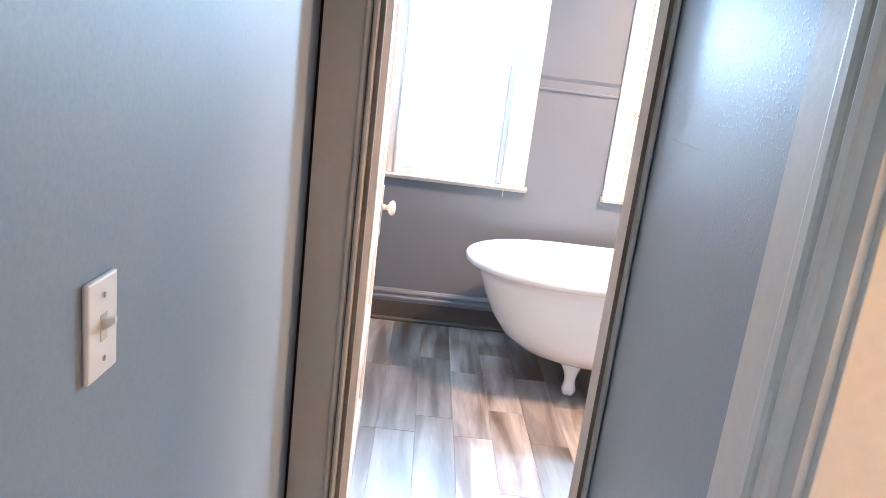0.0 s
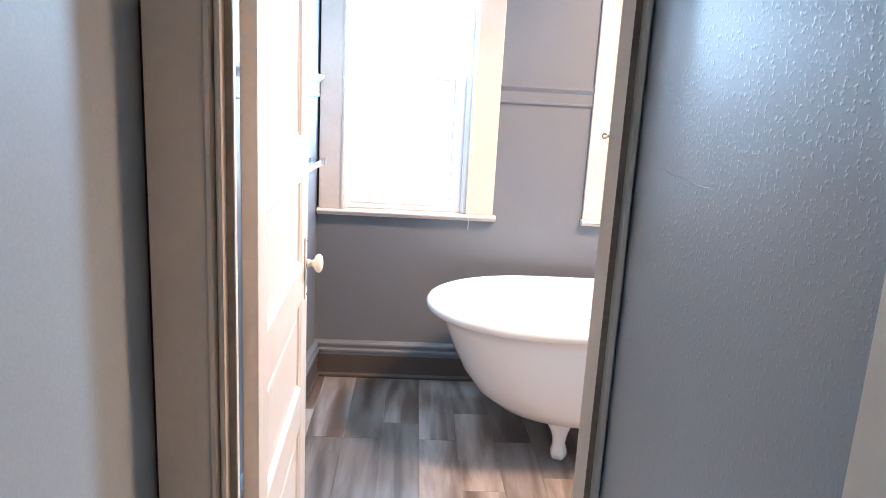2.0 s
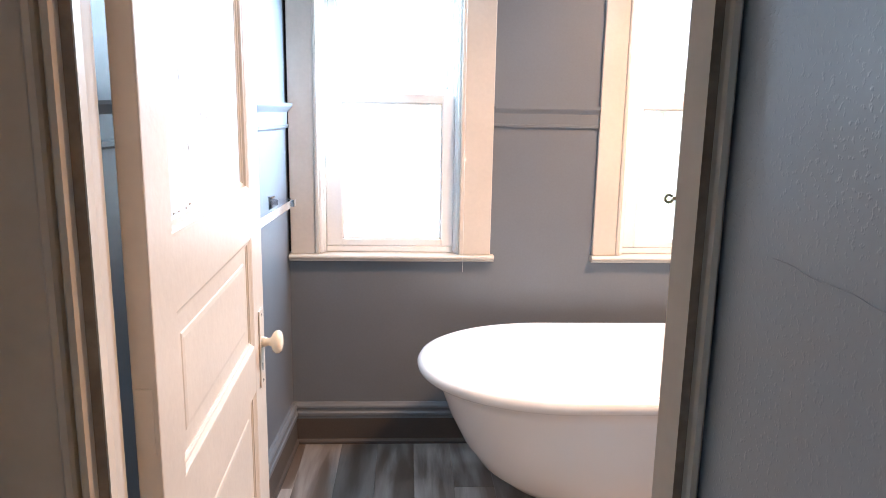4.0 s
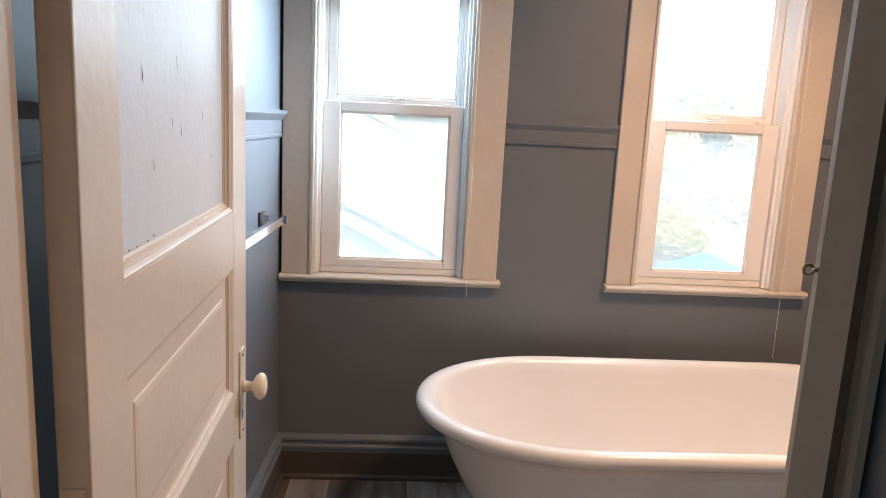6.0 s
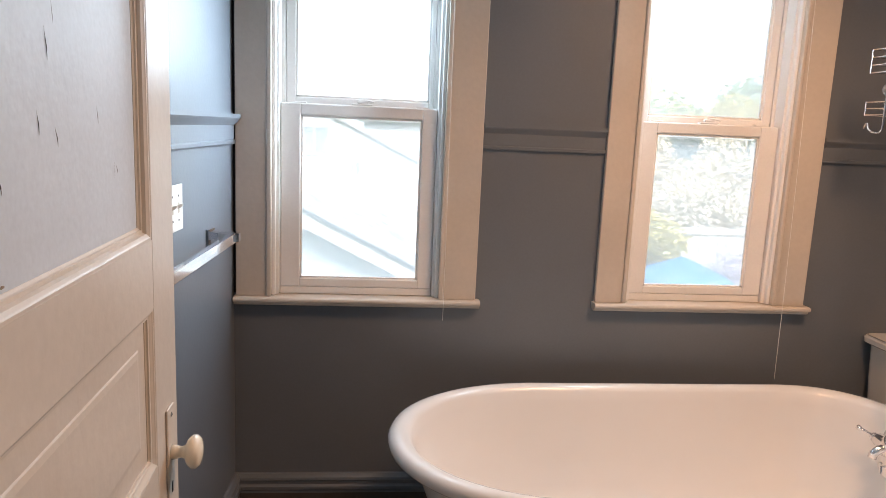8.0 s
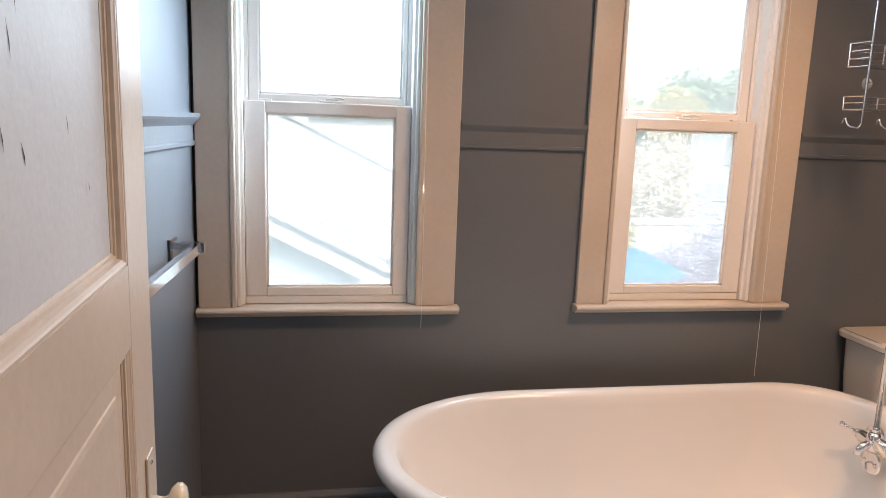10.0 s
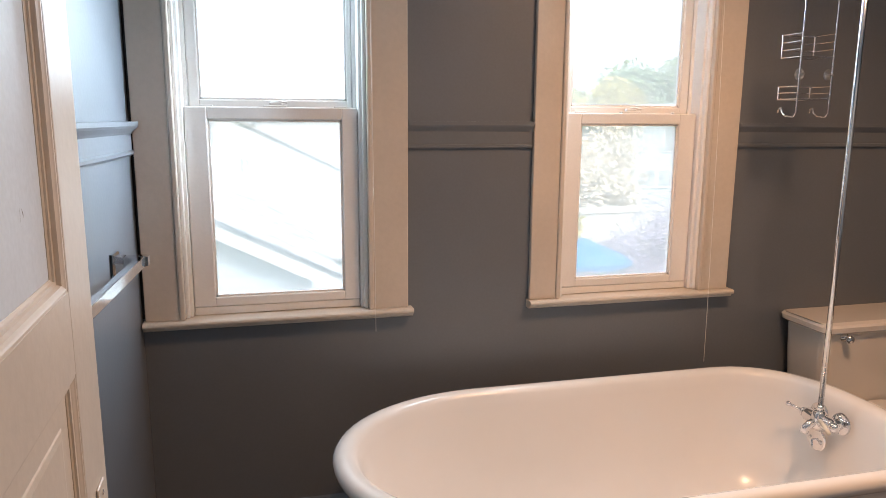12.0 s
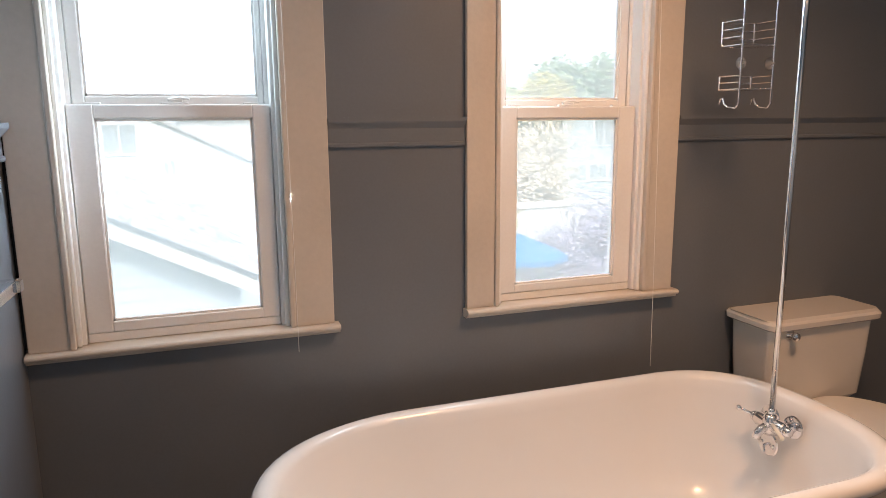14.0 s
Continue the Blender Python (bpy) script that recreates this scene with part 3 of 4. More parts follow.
# ---- light switches ----
def switch(name, label, at, rot, w=0.070, h=0.114, toggles=1):
    """A toggle switch plate; its face looks along local +x, width along y."""
    s = thing(name, label, "light switch")
    bm = bmesh.new()
    box(bm, 0.0, 0.006, -w / 2, w / 2, -h / 2, h / 2, bevel=0.0025)
    plate = part("plate", bm, PLATE, s)
    for k in range(toggles):
        y = (k - (toggles - 1) / 2) * 0.046
        part("slot", boxes((0.0055, 0.0068, y - 0.006, y + 0.006, -0.0125, 0.0125)), PORCELAIN, s)
        bm = bmesh.new()
        loft(bm, [[Vector((0.006 + d * 0.011, y + sy * hw, 0.002 + d * 0.006 + sz * hh)) for sy, sz in ((-1, -1), (1, -1), (1, 1), (-1, 1))] for d, hw, hh in ((0, 0.0036, 0.0055), (0.7, 0.0033, 0.004), (1, 0.0024, 0.0028))])
        part("toggle", bm, PLATE, s)
        for z in (-0.030, 0.030):
            bm = bmesh.new()
            lathe(bm, [(0.0032, 0.0058), (0.0030, 0.0072), (0.0012, 0.0076)], (0, y, z), "x", 10)
            part("screw", bm, STEEL, plate)
    s.matrix_world = Matrix.Translation(at) @ pose(0, 0, 0, 0, 0, rot)
    return s


switch("light_switch", "white toggle switch plate on the blue hall wall", (HX0, 0.912, 1.113), 0, 0.057, 0.093)
second = switch("light_switch", "white double toggle switch plate beside the towel bar", (BX0, 3.470, 1.195), 0, 0.116, 0.115, 2)
second.matrix_world = WEST @ second.matrix_world


# ---- towel bar ----
def towel_bar():
    t = thing("towel_bar", "chrome square towel bar on the grey wall", "towel bar")
    for y in (3.785, 3.175):
        bm = bmesh.new()
        sq = lambda x, r, dz=0: [Vector((x, y + a * r, 1.068 + b * r + dz)) for a, b in ((-1, -1), (1, -1), (1, 1), (-1, 1))]
        loft(bm, [sq(BX0, 0.033), sq(BX0 + 0.007, 0.032), sq(BX0 + 0.012, 0.026, 0.001), sq(BX0 + 0.030, 0.016, 0.006), sq(BX0 + 0.078, 0.014, 0.010), sq(BX0 + 0.088, 0.012, 0.010)])
        part("post", bm, CHROME, t)
    part("bar", boxes((BX0 + 0.060, BX0 + 0.080, 3.16, 3.802, 1.064, 1.091), bevel=0.001), CHROME, t)
    t.matrix_world = WEST
    return t


towel_bar()


# ---- clawfoot bathtub ----
TY = 3.535                                 # centre line of the tub


def tub_ring(z, xl, xr, hw, n=64):
    """An outline with a round head end at the left and a squarer tap end."""
    xl, xr, hw, z = 0.992 * xl - 0.003, xr * 1.05 - 0.050, hw + 0.018, z * 0.995
    pts = []
    la, rr = min(hw * 1.25, (xr - xl) * 0.45), min(hw * 0.85, (xr - xl) * 0.4)
    for k in range(n):
        a = 2 * math.pi * (k + 0.5) / n
        c, s = math.cos(a), math.sin(a)
        e = 2.1 if c < 0 else 2.5
        px = abs(c) ** (2 / e) * (1 if c > 0 else -1)
        py = abs(s) ** (2 / e) * (1 if s > 0 else -1)
        x = xr - rr + px * rr if c > 0 else xl + la + px * la
        pts.append(Vector((x, TY + py * hw, z)))
    return pts


def bathtub():
    t = thing("bathtub", "white enamelled clawfoot bathtub standing under two windows", "bathtub")
    outer = [(0.138, 1.10, 2.06, 0.17), (0.146, 1.02, 2.10, 0.22), (0.17, 0.945, 2.13, 0.262), (0.22, 0.875, 2.155, 0.295), (0.30, 0.815, 2.175, 0.318), (0.40, 0.765, 2.19, 0.334), (0.50, 0.728, 2.20, 0.345), (0.540, 0.716, 2.205, 0.349)]
    rim = [(0.541, 0.690, 2.225, 0.364), (0.546, 0.666, 2.246, 0.378), (0.557, 0.653, 2.259, 0.386), (0.570, 0.650, 2.262, 0.388), (0.583, 0.658, 2.254, 0.382), (0.590, 0.674, 2.240, 0.370), (0.591, 0.690, 2.226, 0.356), (0.585, 0.706, 2.211, 0.343), (0.572, 0.717, 2.200, 0.334)]
    inner = [(0.54, 0.729, 2.192, 0.327), (0.45, 0.762, 2.180, 0.314), (0.35, 0.805, 2.165, 0.298), (0.27, 0.86, 2.14, 0.275), (0.215, 0.94, 2.10, 0.235), (0.19, 1.04, 2.05, 0.18), (0.184, 1.10, 2.01, 0.135), (0.182, 1.22, 1.93, 0.075), (0.181, 1.40, 1.75, 0.02)]
    bm = bmesh.new()
    loft(bm, [tub_ring(*r) for r in outer + rim + inner])
    part("shell", bm, ENAMEL, t, "white enamelled shell with a rolled rim", smooth=True)
    # claw feet
    for fx, fy, sx, sy in ((1.185, TY - 0.185, -1, -1), (1.185, TY + 0.215, -1, 1), (2.03, TY - 0.205, 1, -1), (2.03, TY + 0.205, 1, 1)):
        bm = bmesh.new()
        rows = [(0.215, 0.030, 0.055, 0.018), (0.190, 0.020, 0.062, 0.024), (0.165, 0.008, 0.060, 0.030), (0.140, 0.000, 0.050, 0.030), (0.115, -0.006, 0.036, 0.026), (0.090, -0.008, 0.028, 0.024), (0.065, -0.008, 0.025, 0.024), (0.045, -0.010, 0.028, 0.027), (0.028, -0.012, 0.032, 0.032), (0.012, -0.013, 0.031, 0.031), (0.0, -0.012, 0.023, 0.023)]
        rings = []
        for z, inset, rx, ry in rows:
            ring = []
            for k in range(20):
                a = 2 * math.pi * k / 20
                lobe = 1 + (0.10 * math.cos(5 * a) if z < 0.05 else 0)
                ring.append(Vector((fx + rx * lobe * math.cos(a), fy - sy * inset + ry * lobe * math.sin(a), z)))
            rings.append(ring)
        loft(bm, rings)
        part("claw_foot", bm, ENAMEL, t, "white claw foot", smooth=True)
    # overflow plate
    bm = bmesh.new()
    lathe(bm, [(0.040, 0.0), (0.040, -0.003), (0.036, -0.006), (0.004, -0.008)], (2.212, 3.628, 0.430), "x", 28)
    plate = part("overflow_plate", bm, CHROME, t, "round chrome overflow plate", smooth=False)
    for dy in (-0.022, 0.022):
        bm = bmesh.new()
        lathe(bm, [(0.005, -0.006), (0.005, -0.010), (0.002, -0.011)], (2.212, 3.628 + dy, 0.430), "x", 10)
        part("screw", bm, STEEL, plate)
    bm = bmesh.new()
    tube(bm, [(2.206, 3.628, 0.430), (2.191, 3.628, 0.428), (2.186, 3.618, 0.410)], 0.004, 8)
    part("trip_lever", bm, CHROME, plate)
    return t


bathtub()


# ---- tub tap with riser pipe ----
def tub_tap():
    t = thing("tub_tap", "chrome tub tap with a tall shower riser on the bathtub", "tap")
    x, y, z = 2.200, 3.605, 0.508
    bm = bmesh.new()
    lathe(bm, [(0.018, -0.058), (0.022, -0.048), (0.022, 0.048), (0.018, 0.058)], (x - 0.01, y, z), "y", 18)
    lathe(bm, [(0.024, -0.03), (0.026, 0.0), (0.022, 0.024), (0.014, 0.032)], (x - 0.01, y, z), "z", 18)
    part("body", bm, CHROME, t, "chrome mixer body", smooth=True)
    bm = bmesh.new()
    tube(bm, [(x - 0.02, y, z - 0.005), (x - 0.045, y, z - 0.010), (x - 0.060, y, z - 0.022), (x - 0.064, y, z - 0.038)], 0.013, 12)
    part("spout", bm, CHROME, t, smooth=True)
    for sy in (-1, 1):
        bm = bmesh.new()
        lathe(bm, [(0.036, 0.0), (0.034, -0.006), (0.018, -0.010), (0.016, -0.03)], (x + 0.034, y + sy * 0.045, z), "x", 20)
        part("flange", bm, CHROME, t)
        bm = bmesh.new()
        yy = y + sy * 0.056
        lathe(bm, [(0.014, 0.0), (0.016, sy * 0.012), (0.010, sy * 0.022)], (x - 0.01, yy, z), "y", 14)
        part("valve", bm, CHROME, t, smooth=True)
        bm = bmesh.new()
        if sy > 0:
            tube(bm, [(x - 0.014, yy + 0.012, z + 0.004), (x - 0.026, yy + 0.026, z + 0.009), (x - 0.040, yy + 0.042, z + 0.016)], 0.0052, 10)
            lathe(bm, [(0.003, -0.012), (0.0085, -0.004), (0.0085, 0.004), (0.003, 0.010)], (x - 0.042, yy + 0.045, z + 0.017), "y", 14)
            part("lever", bm, CHROME, t, "chrome lever handle", smooth=True)
        else:
            tube(bm, [(x - 0.030, yy + 0.030, z + 0.010), (x - 0.040, yy, z + 0.004), (x - 0.050, yy - 0.030, z - 0.006)], 0.0062, 10)
            part("lever", bm, PORCELAIN, t, "white porcelain lever handle", smooth=True)
    bm = bmesh.new()
    pts = [(x - 0.01, y, z + 0.03), (x - 0.01, y, 1.2), (x - 0.01, y, 2.12)]
    pts += [(x - 0.01 + 0.05 * (1 - math.cos(a)) * 1.0, y + 0.12 * math.sin(a), 2.12 + 0.09 * math.sin(a)) for a in (0.4, 0.8, 1.2, 1.57)]
    pts += [(x + 0.075, y + 0.20, 2.205), (x + 0.085, y + 0.26, 2.17)]
    tube(bm, pts, 0.0085, 12)
    lathe(bm, [(0.013, 0.0), (0.012, 0.012), (0.009, 0.020)], (x - 0.01, y, z + 0.03), "z", 14)
    part("riser_pipe", bm, CHROME, t, "tall chrome riser pipe", smooth=True)
    bm = bmesh.new()
    lathe(bm, [(0.012, 0.02), (0.016, 0.0), (0.040, -0.03), (0.042, -0.04), (0.002, -0.042)], (x + 0.085, y + 0.26, 2.16), "z", 20)
    part("shower_head", bm, CHROME, t, smooth=True)
    return t


tub_tap()


# ---- hanging shower caddy ----
def shower_caddy():
    c = thing("shower_caddy", "chrome wire shower caddy hanging over the bathtub", "shower caddy")
    y0, xa, xb = 3.800, 2.158, 2.281
    r = 0.0028
    cx = (xa + xb) / 2
    bm = bmesh.new()
    loop = [(xa, y0 + 0.085, 1.473), (xa, y0 + 0.078, 1.489), (xa, y0 + 0.070, 1.489), (xa, y0 + 0.062, 1.471), (xa, y0 + 0.045, 1.462), (xa, y0 + 0.012, 1.460), (xa, y0, 1.473), (xa, y0, 1.637), (xa, y0, 2.003), (xa + 0.02, y0, 2.070), (cx, y0, 2.140), (xb - 0.02, y0, 2.070), (xb, y0, 2.003), (xb, y0, 1.637), (xb, y0, 1.473), (xb, y0 + 0.012, 1.460), (xb, y0 + 0.045, 1.462), (xb, y0 + 0.062, 1.471), (xb, y0 + 0.070, 1.489), (xb, y0 + 0.078, 1.489), (xb, y0 + 0.085, 1.473)]
    tube(bm, loop, r * 1.15, 8)
    part("hanger_wire", bm, CHROME, c, smooth=True)
    for zb, zt, rungs in ((1.517, 1.557, 3), (1.649, 1.721, 4)):
        rack = part("basket", tube(bmesh.new(), [(xa, y0 + 0.09, zt), (xa, y0 + 0.09, zb), (xb, y0 + 0.09, zb), (xb, y0 + 0.09, zt)], r, 6), CHROME, c, "small wire basket")
        for k in range(rungs):
            z = zb + (zt - zb) * k / (rungs - 1)
            part("wire", tube(bmesh.new(), [(xa, y0, z), (xa, y0 + 0.09, z), (xb, y0 + 0.09, z), (xb, y0, z)], r * 0.75, 6), CHROME, rack)
        for k in range(7):
            yy = y0 + 0.09 * k / 7
            part("wire", tube(bmesh.new(), [(xa, yy, zb), (xb, yy, zb)], r * 0.6, 6), CHROME, rack)
    for x in (xa + 0.012, xb):
        bm = bmesh.new()
        lathe(bm, [(0.004, -0.004), (0.006, 0.004), (0.017, 0.012), (0.019, 0.015)], (x, y0, 1.594), "y", 18)
        part("suction_cup", bm, PANE_CLEAR, c, "clear suction cup")
    return c


shower_caddy()


# ---- toilet ----
def rounded_rect(cx, cy, hx, hy, r, z, n=6):
    pts = []
    for sx, sy, a0 in ((1, 1, 0), (-1, 1, 90), (-1, -1, 180), (1, -1, 270)):
        for k in range(n + 1):
            a = radians(a0 + 90 * k / n)
            pts.append(Vector((cx + sx * (hx - r) + r * math.cos(a), cy + sy * (hy - r) + r * math.sin(a), z)))
    return pts


def oval(cx, cy, hx, front, back, z, n=36):
    return [Vector((cx + hx * math.cos(2 * math.pi * k / n), cy + (back if math.sin(2 * math.pi * k / n) > 0 else front) * math.sin(2 * math.pi * k / n), z)) for k in range(n)]


def toilet():
    t = thing("toilet", "white china close-coupled toilet beside the bathtub", "toilet")
    cx, cy = 2.668, 3.966
    bm = bmesh.new()
    loft(bm, [rounded_rect(cx, cy, 0.212, 0.085, 0.04, 0.395), rounded_rect(cx, cy, 0.226, 0.096, 0.04, 0.41), rounded_rect(cx, cy, 0.235, 0.104, 0.035, 0.57), rounded_rect(cx, cy, 0.240, 0.108, 0.035, 0.697)])
    part("tank", bm, CHINA, t, smooth=False)
    bm = bmesh.new()
    loft(bm, [rounded_rect(cx, cy - 0.004, 0.246, 0.114, 0.03, 0.697), rounded_rect(cx, cy - 0.004, 0.260, 0.124, 0.035, 0.705), rounded_rect(cx, cy - 0.004, 0.262, 0.126, 0.035, 0.723), rounded_rect(cx, cy - 0.004, 0.256, 0.120, 0.035, 0.732), rounded_rect(cx, cy - 0.004, 0.262, 0.100, 0.03, 0.737)])
    part("lid", bm, CHINA, t, "white china tank lid")
    bm = bmesh.new()
    lathe(bm, [(0.017, 0.0), (0.017, -0.006), (0.010, -0.012), (0.008, -0.02)], (cx - 0.165, cy - 0.107, 0.682), "y", 16)
    lathe(bm, [(0.008, -0.018), (0.014, -0.022), (0.016, -0.030), (0.012, -0.038), (0.003, -0.041)], (cx - 0.165, cy - 0.107, 0.682), "y", 16)
    part("flush_knob", bm, CHROME, t, "round chrome flush knob", smooth=True)
    by = 3.62
    bm = bmesh.new()
    loft(bm, [oval(cx, by + 0.06, 0.105, 0.19, 0.22, 0.0), oval(cx, by + 0.06, 0.100, 0.18, 0.21, 0.04), oval(cx, by + 0.05, 0.095, 0.17, 0.20, 0.15), oval(cx, by + 0.02, 0.13, 0.20, 0.24, 0.25), oval(cx, by, 0.175, 0.226, 0.27, 0.34), oval(cx, by, 0.185, 0.255, 0.30, 0.385)])
    part("bowl", bm, CHINA, t, smooth=True)
    bm = boxes((cx - 0.16, cx + 0.16, by + 0.20, by + 0.38, 0.34, 0.395), bevel=0.012)
    part("bowl_shelf", bm, CHINA, t)
    bm = bmesh.new()
    loft(bm, [oval(cx, by, 0.186, 0.256, 0.235, 0.388), oval(cx, by, 0.192, 0.262, 0.24, 0.394), oval(cx, by, 0.192, 0.262, 0.24, 0.404), oval(cx, by, 0.187, 0.257, 0.236, 0.408)])
    part("seat", bm, PLATE, t, "white toilet seat", smooth=False)
    bm = bmesh.new()
    loft(bm, [oval(cx, by, 0.186, 0.255, 0.24, 0.4105), oval(cx, by, 0.193, 0.262, 0.226, 0.416), oval(cx, by, 0.190, 0.235, 0.242, 0.426), oval(cx, by, 0.170, 0.236, 0.225, 0.432), oval(cx, by, 0.08, 0.12, 0.11, 0.434)])
    part("seat_cover", bm, PLATE, t, "closed white toilet cover")
    return t


toilet()


# ---- blind cords ----
def cord(x, y, z0, z1, sag, label):
    bm = bmesh.new()
    tube(bm, [(x, BY1 - 0.031, z1), (x + sag * 0.3, y, (z0 + z1) / 2), (x + sag, y - 0.004, z0 + 0.25), (x + sag, y - 0.008, z0)], 0.0010, 6)
    return tagged(mesh_object("blind_cord", bm, PLATE), label, "cord", "blind cords")


cord(2.040, BY1 - 0.054, 0.57, WZ1 + 0.02, 0.01, "thin pale blind cord hanging past the window sill")
cord(0.826, BY1 - 0.054, 0.77, WZ1 + 0.02, 0.004, "short pale blind cord hanging at the window casing")


# ---- side room: built-in cupboard ----
cup = thing("built_in_cupboard", "low white built-in cupboard in the warm-lit side room", "cupboard")
part("body", boxes((1.06, 3.29, WY0 - 0.060, WY0 - 0.014, 0.0, 0.516), bevel=0.003), TRIM, cup)
part("top_board", boxes((1.055, 3.295, WY0 - 0.078, WY0 - 0.014, 0.520, 0.552), bevel=0.005), TRIM, cup, "white top board")
part("back_board", boxes((1.055, 3.295, WY0 - 0.034, WY0 - 0.014, 0.553, 0.655), bevel=0.004), TRIM, cup)


# ---- outdoors ----
GZ = -3.3
structure("ground", boxes((-300, 300, -300, 400, -3.39, -3.09)), LAWN, "lawn and garden ground below the windows", "ground")


def slab(bm, p, u, v, thick):
    """A flat board from corner p along u and v, thick downwards along its normal."""
    p, u, v = Vector(p), Vector(u), Vector(v)
    n = u.cross(v).normalized() * thick
    if n.z > 0:
        n = -n
    return loft(bm, [[p, p + u, p + u + v, p + v], [p + n, p + u + n, p + u + v + n, p + v + n]])


def settled(root):
    """Fits an outdoor thing to the plan: narrower by a sixteenth across the view from the windows, and turned with it."""
    a = pose(0, 0, 0, 0, 0, -14.3) @ Matrix.Diagonal((0.942, 1.0, 0.942, 1.0)) @ pose(0, 0, 0, 0, 0, 17.36)
    root.location = a @ (Vector(root.location) - Vector((0.416, 1.967, 1.51))) + Vector((0.498, 1.853, 1.444))
    for ob in root.children_recursive:
        ob.data.transform(a)
    return root


def garage():
    g = thing("garage", "neighbouring garage with a shingled gable roof", "garage", at=(-3.0, 13.0, GZ))
    inv = Matrix.Translation((3.0, -13.0, -GZ))

    def add(name, bm, mat, label=""):
        bm.transform(inv)
        return part(name, bm, mat, g, label)

    y0, y1 = 10.0, 17.0
    ex, ez, k = 1.62, -0.40, 0.515          # eave and pitch
    rx = -2.6
    rz = ez + k * (ex - rx)
    lx = 2 * rx - ex
    bm = bmesh.new()
    loft(bm, [[Vector((x, y, z)) for x, z in ((lx + 0.3, GZ), (ex - 0.35, GZ), (ex - 0.35, ez + 0.06), (rx, rz - 0.14), (lx + 0.3, ez + 0.06))] for y in (y0 + 0.25, y1)])
    add("wall", bm, SIDING, "pale blue siding")
    for z in np.arange(GZ + 0.2, rz - 0.4, 0.16):
        half = min(ex - 0.35 - rx, (rz - 0.18 - z) / k)
        if half > 0.1:
            add("clapboard", boxes((rx - half, rx + half, y0 + 0.235, y0 + 0.252, float(z), float(z) + 0.145)), SIDING)
    bm = bmesh.new()
    slab(bm, (rx, y0, rz), (ex - rx, 0, ez - rz), (0, y1 - y0, 0), 0.1)
    slab(bm, (rx, y0, rz), (lx - rx, 0, ez - rz), (0, y1 - y0, 0), 0.1)
    add("roof", bm, SHINGLE)
    bm = bmesh.new()
    slab(bm, (rx, y0 - 0.03, rz - 0.005), (ex - rx, 0, ez - rz), (0, 0.03, 0), 0.2)
    add("barge_board", bm, FENCE, "pale barge board along the gable")
    # dark strip that paints the gutter's shadow line above the barge board
    bm = bmesh.new()
    slab(bm, (rx, y0 - 0.05, rz + 0.012), (ex - rx, 0, ez - rz), (0, 0.05, 0), 0.05)
    add("drip_edge", bm, ROOF_EDGE_DARK, "dark strip for the shade line at the roof edge")
    # courses of shingles on the slope in view
    rnd = random.Random(8)
    d = Vector((ex - rx, 0, ez - rz)).normalized()
    up = Vector((-d.z, 0, d.x))
    bm = bmesh.new()
    length = (Vector((ex, 0, ez)) - Vector((rx, 0, rz))).length
    row = 0
    s = length * 0.35
    while s < length - 0.02:
        y = y0 - 0.02 - rnd.random() * 0.3
        while y < y0 + 6.5:
            w = rnd.uniform(0.22, 0.36)
            a = Vector((rx, max(y, y0 - 0.02), rz)) + d * s + up * 0.004
            t = rnd.uniform(0.012, 0.028)
            e0, e1 = a + d * 0.15, a + d * 0.15 + up * t
            wv = Vector((0, min(y + w, y0 + 7) - a.y - 0.012, 0))
            if wv.y > 0.03:
                loft(bm, [[a, e0, e1, a + up * 0.004], [a + wv, e0 + wv, e1 + wv, a + wv + up * 0.004]])
            y += w
        s += 0.14
        row += 1
    sh = add("shingles", bm, SHINGLE_PIECES, "weathered grey shingles")
    sh["kind"] = "stuff"
    return settled(g)


garage()


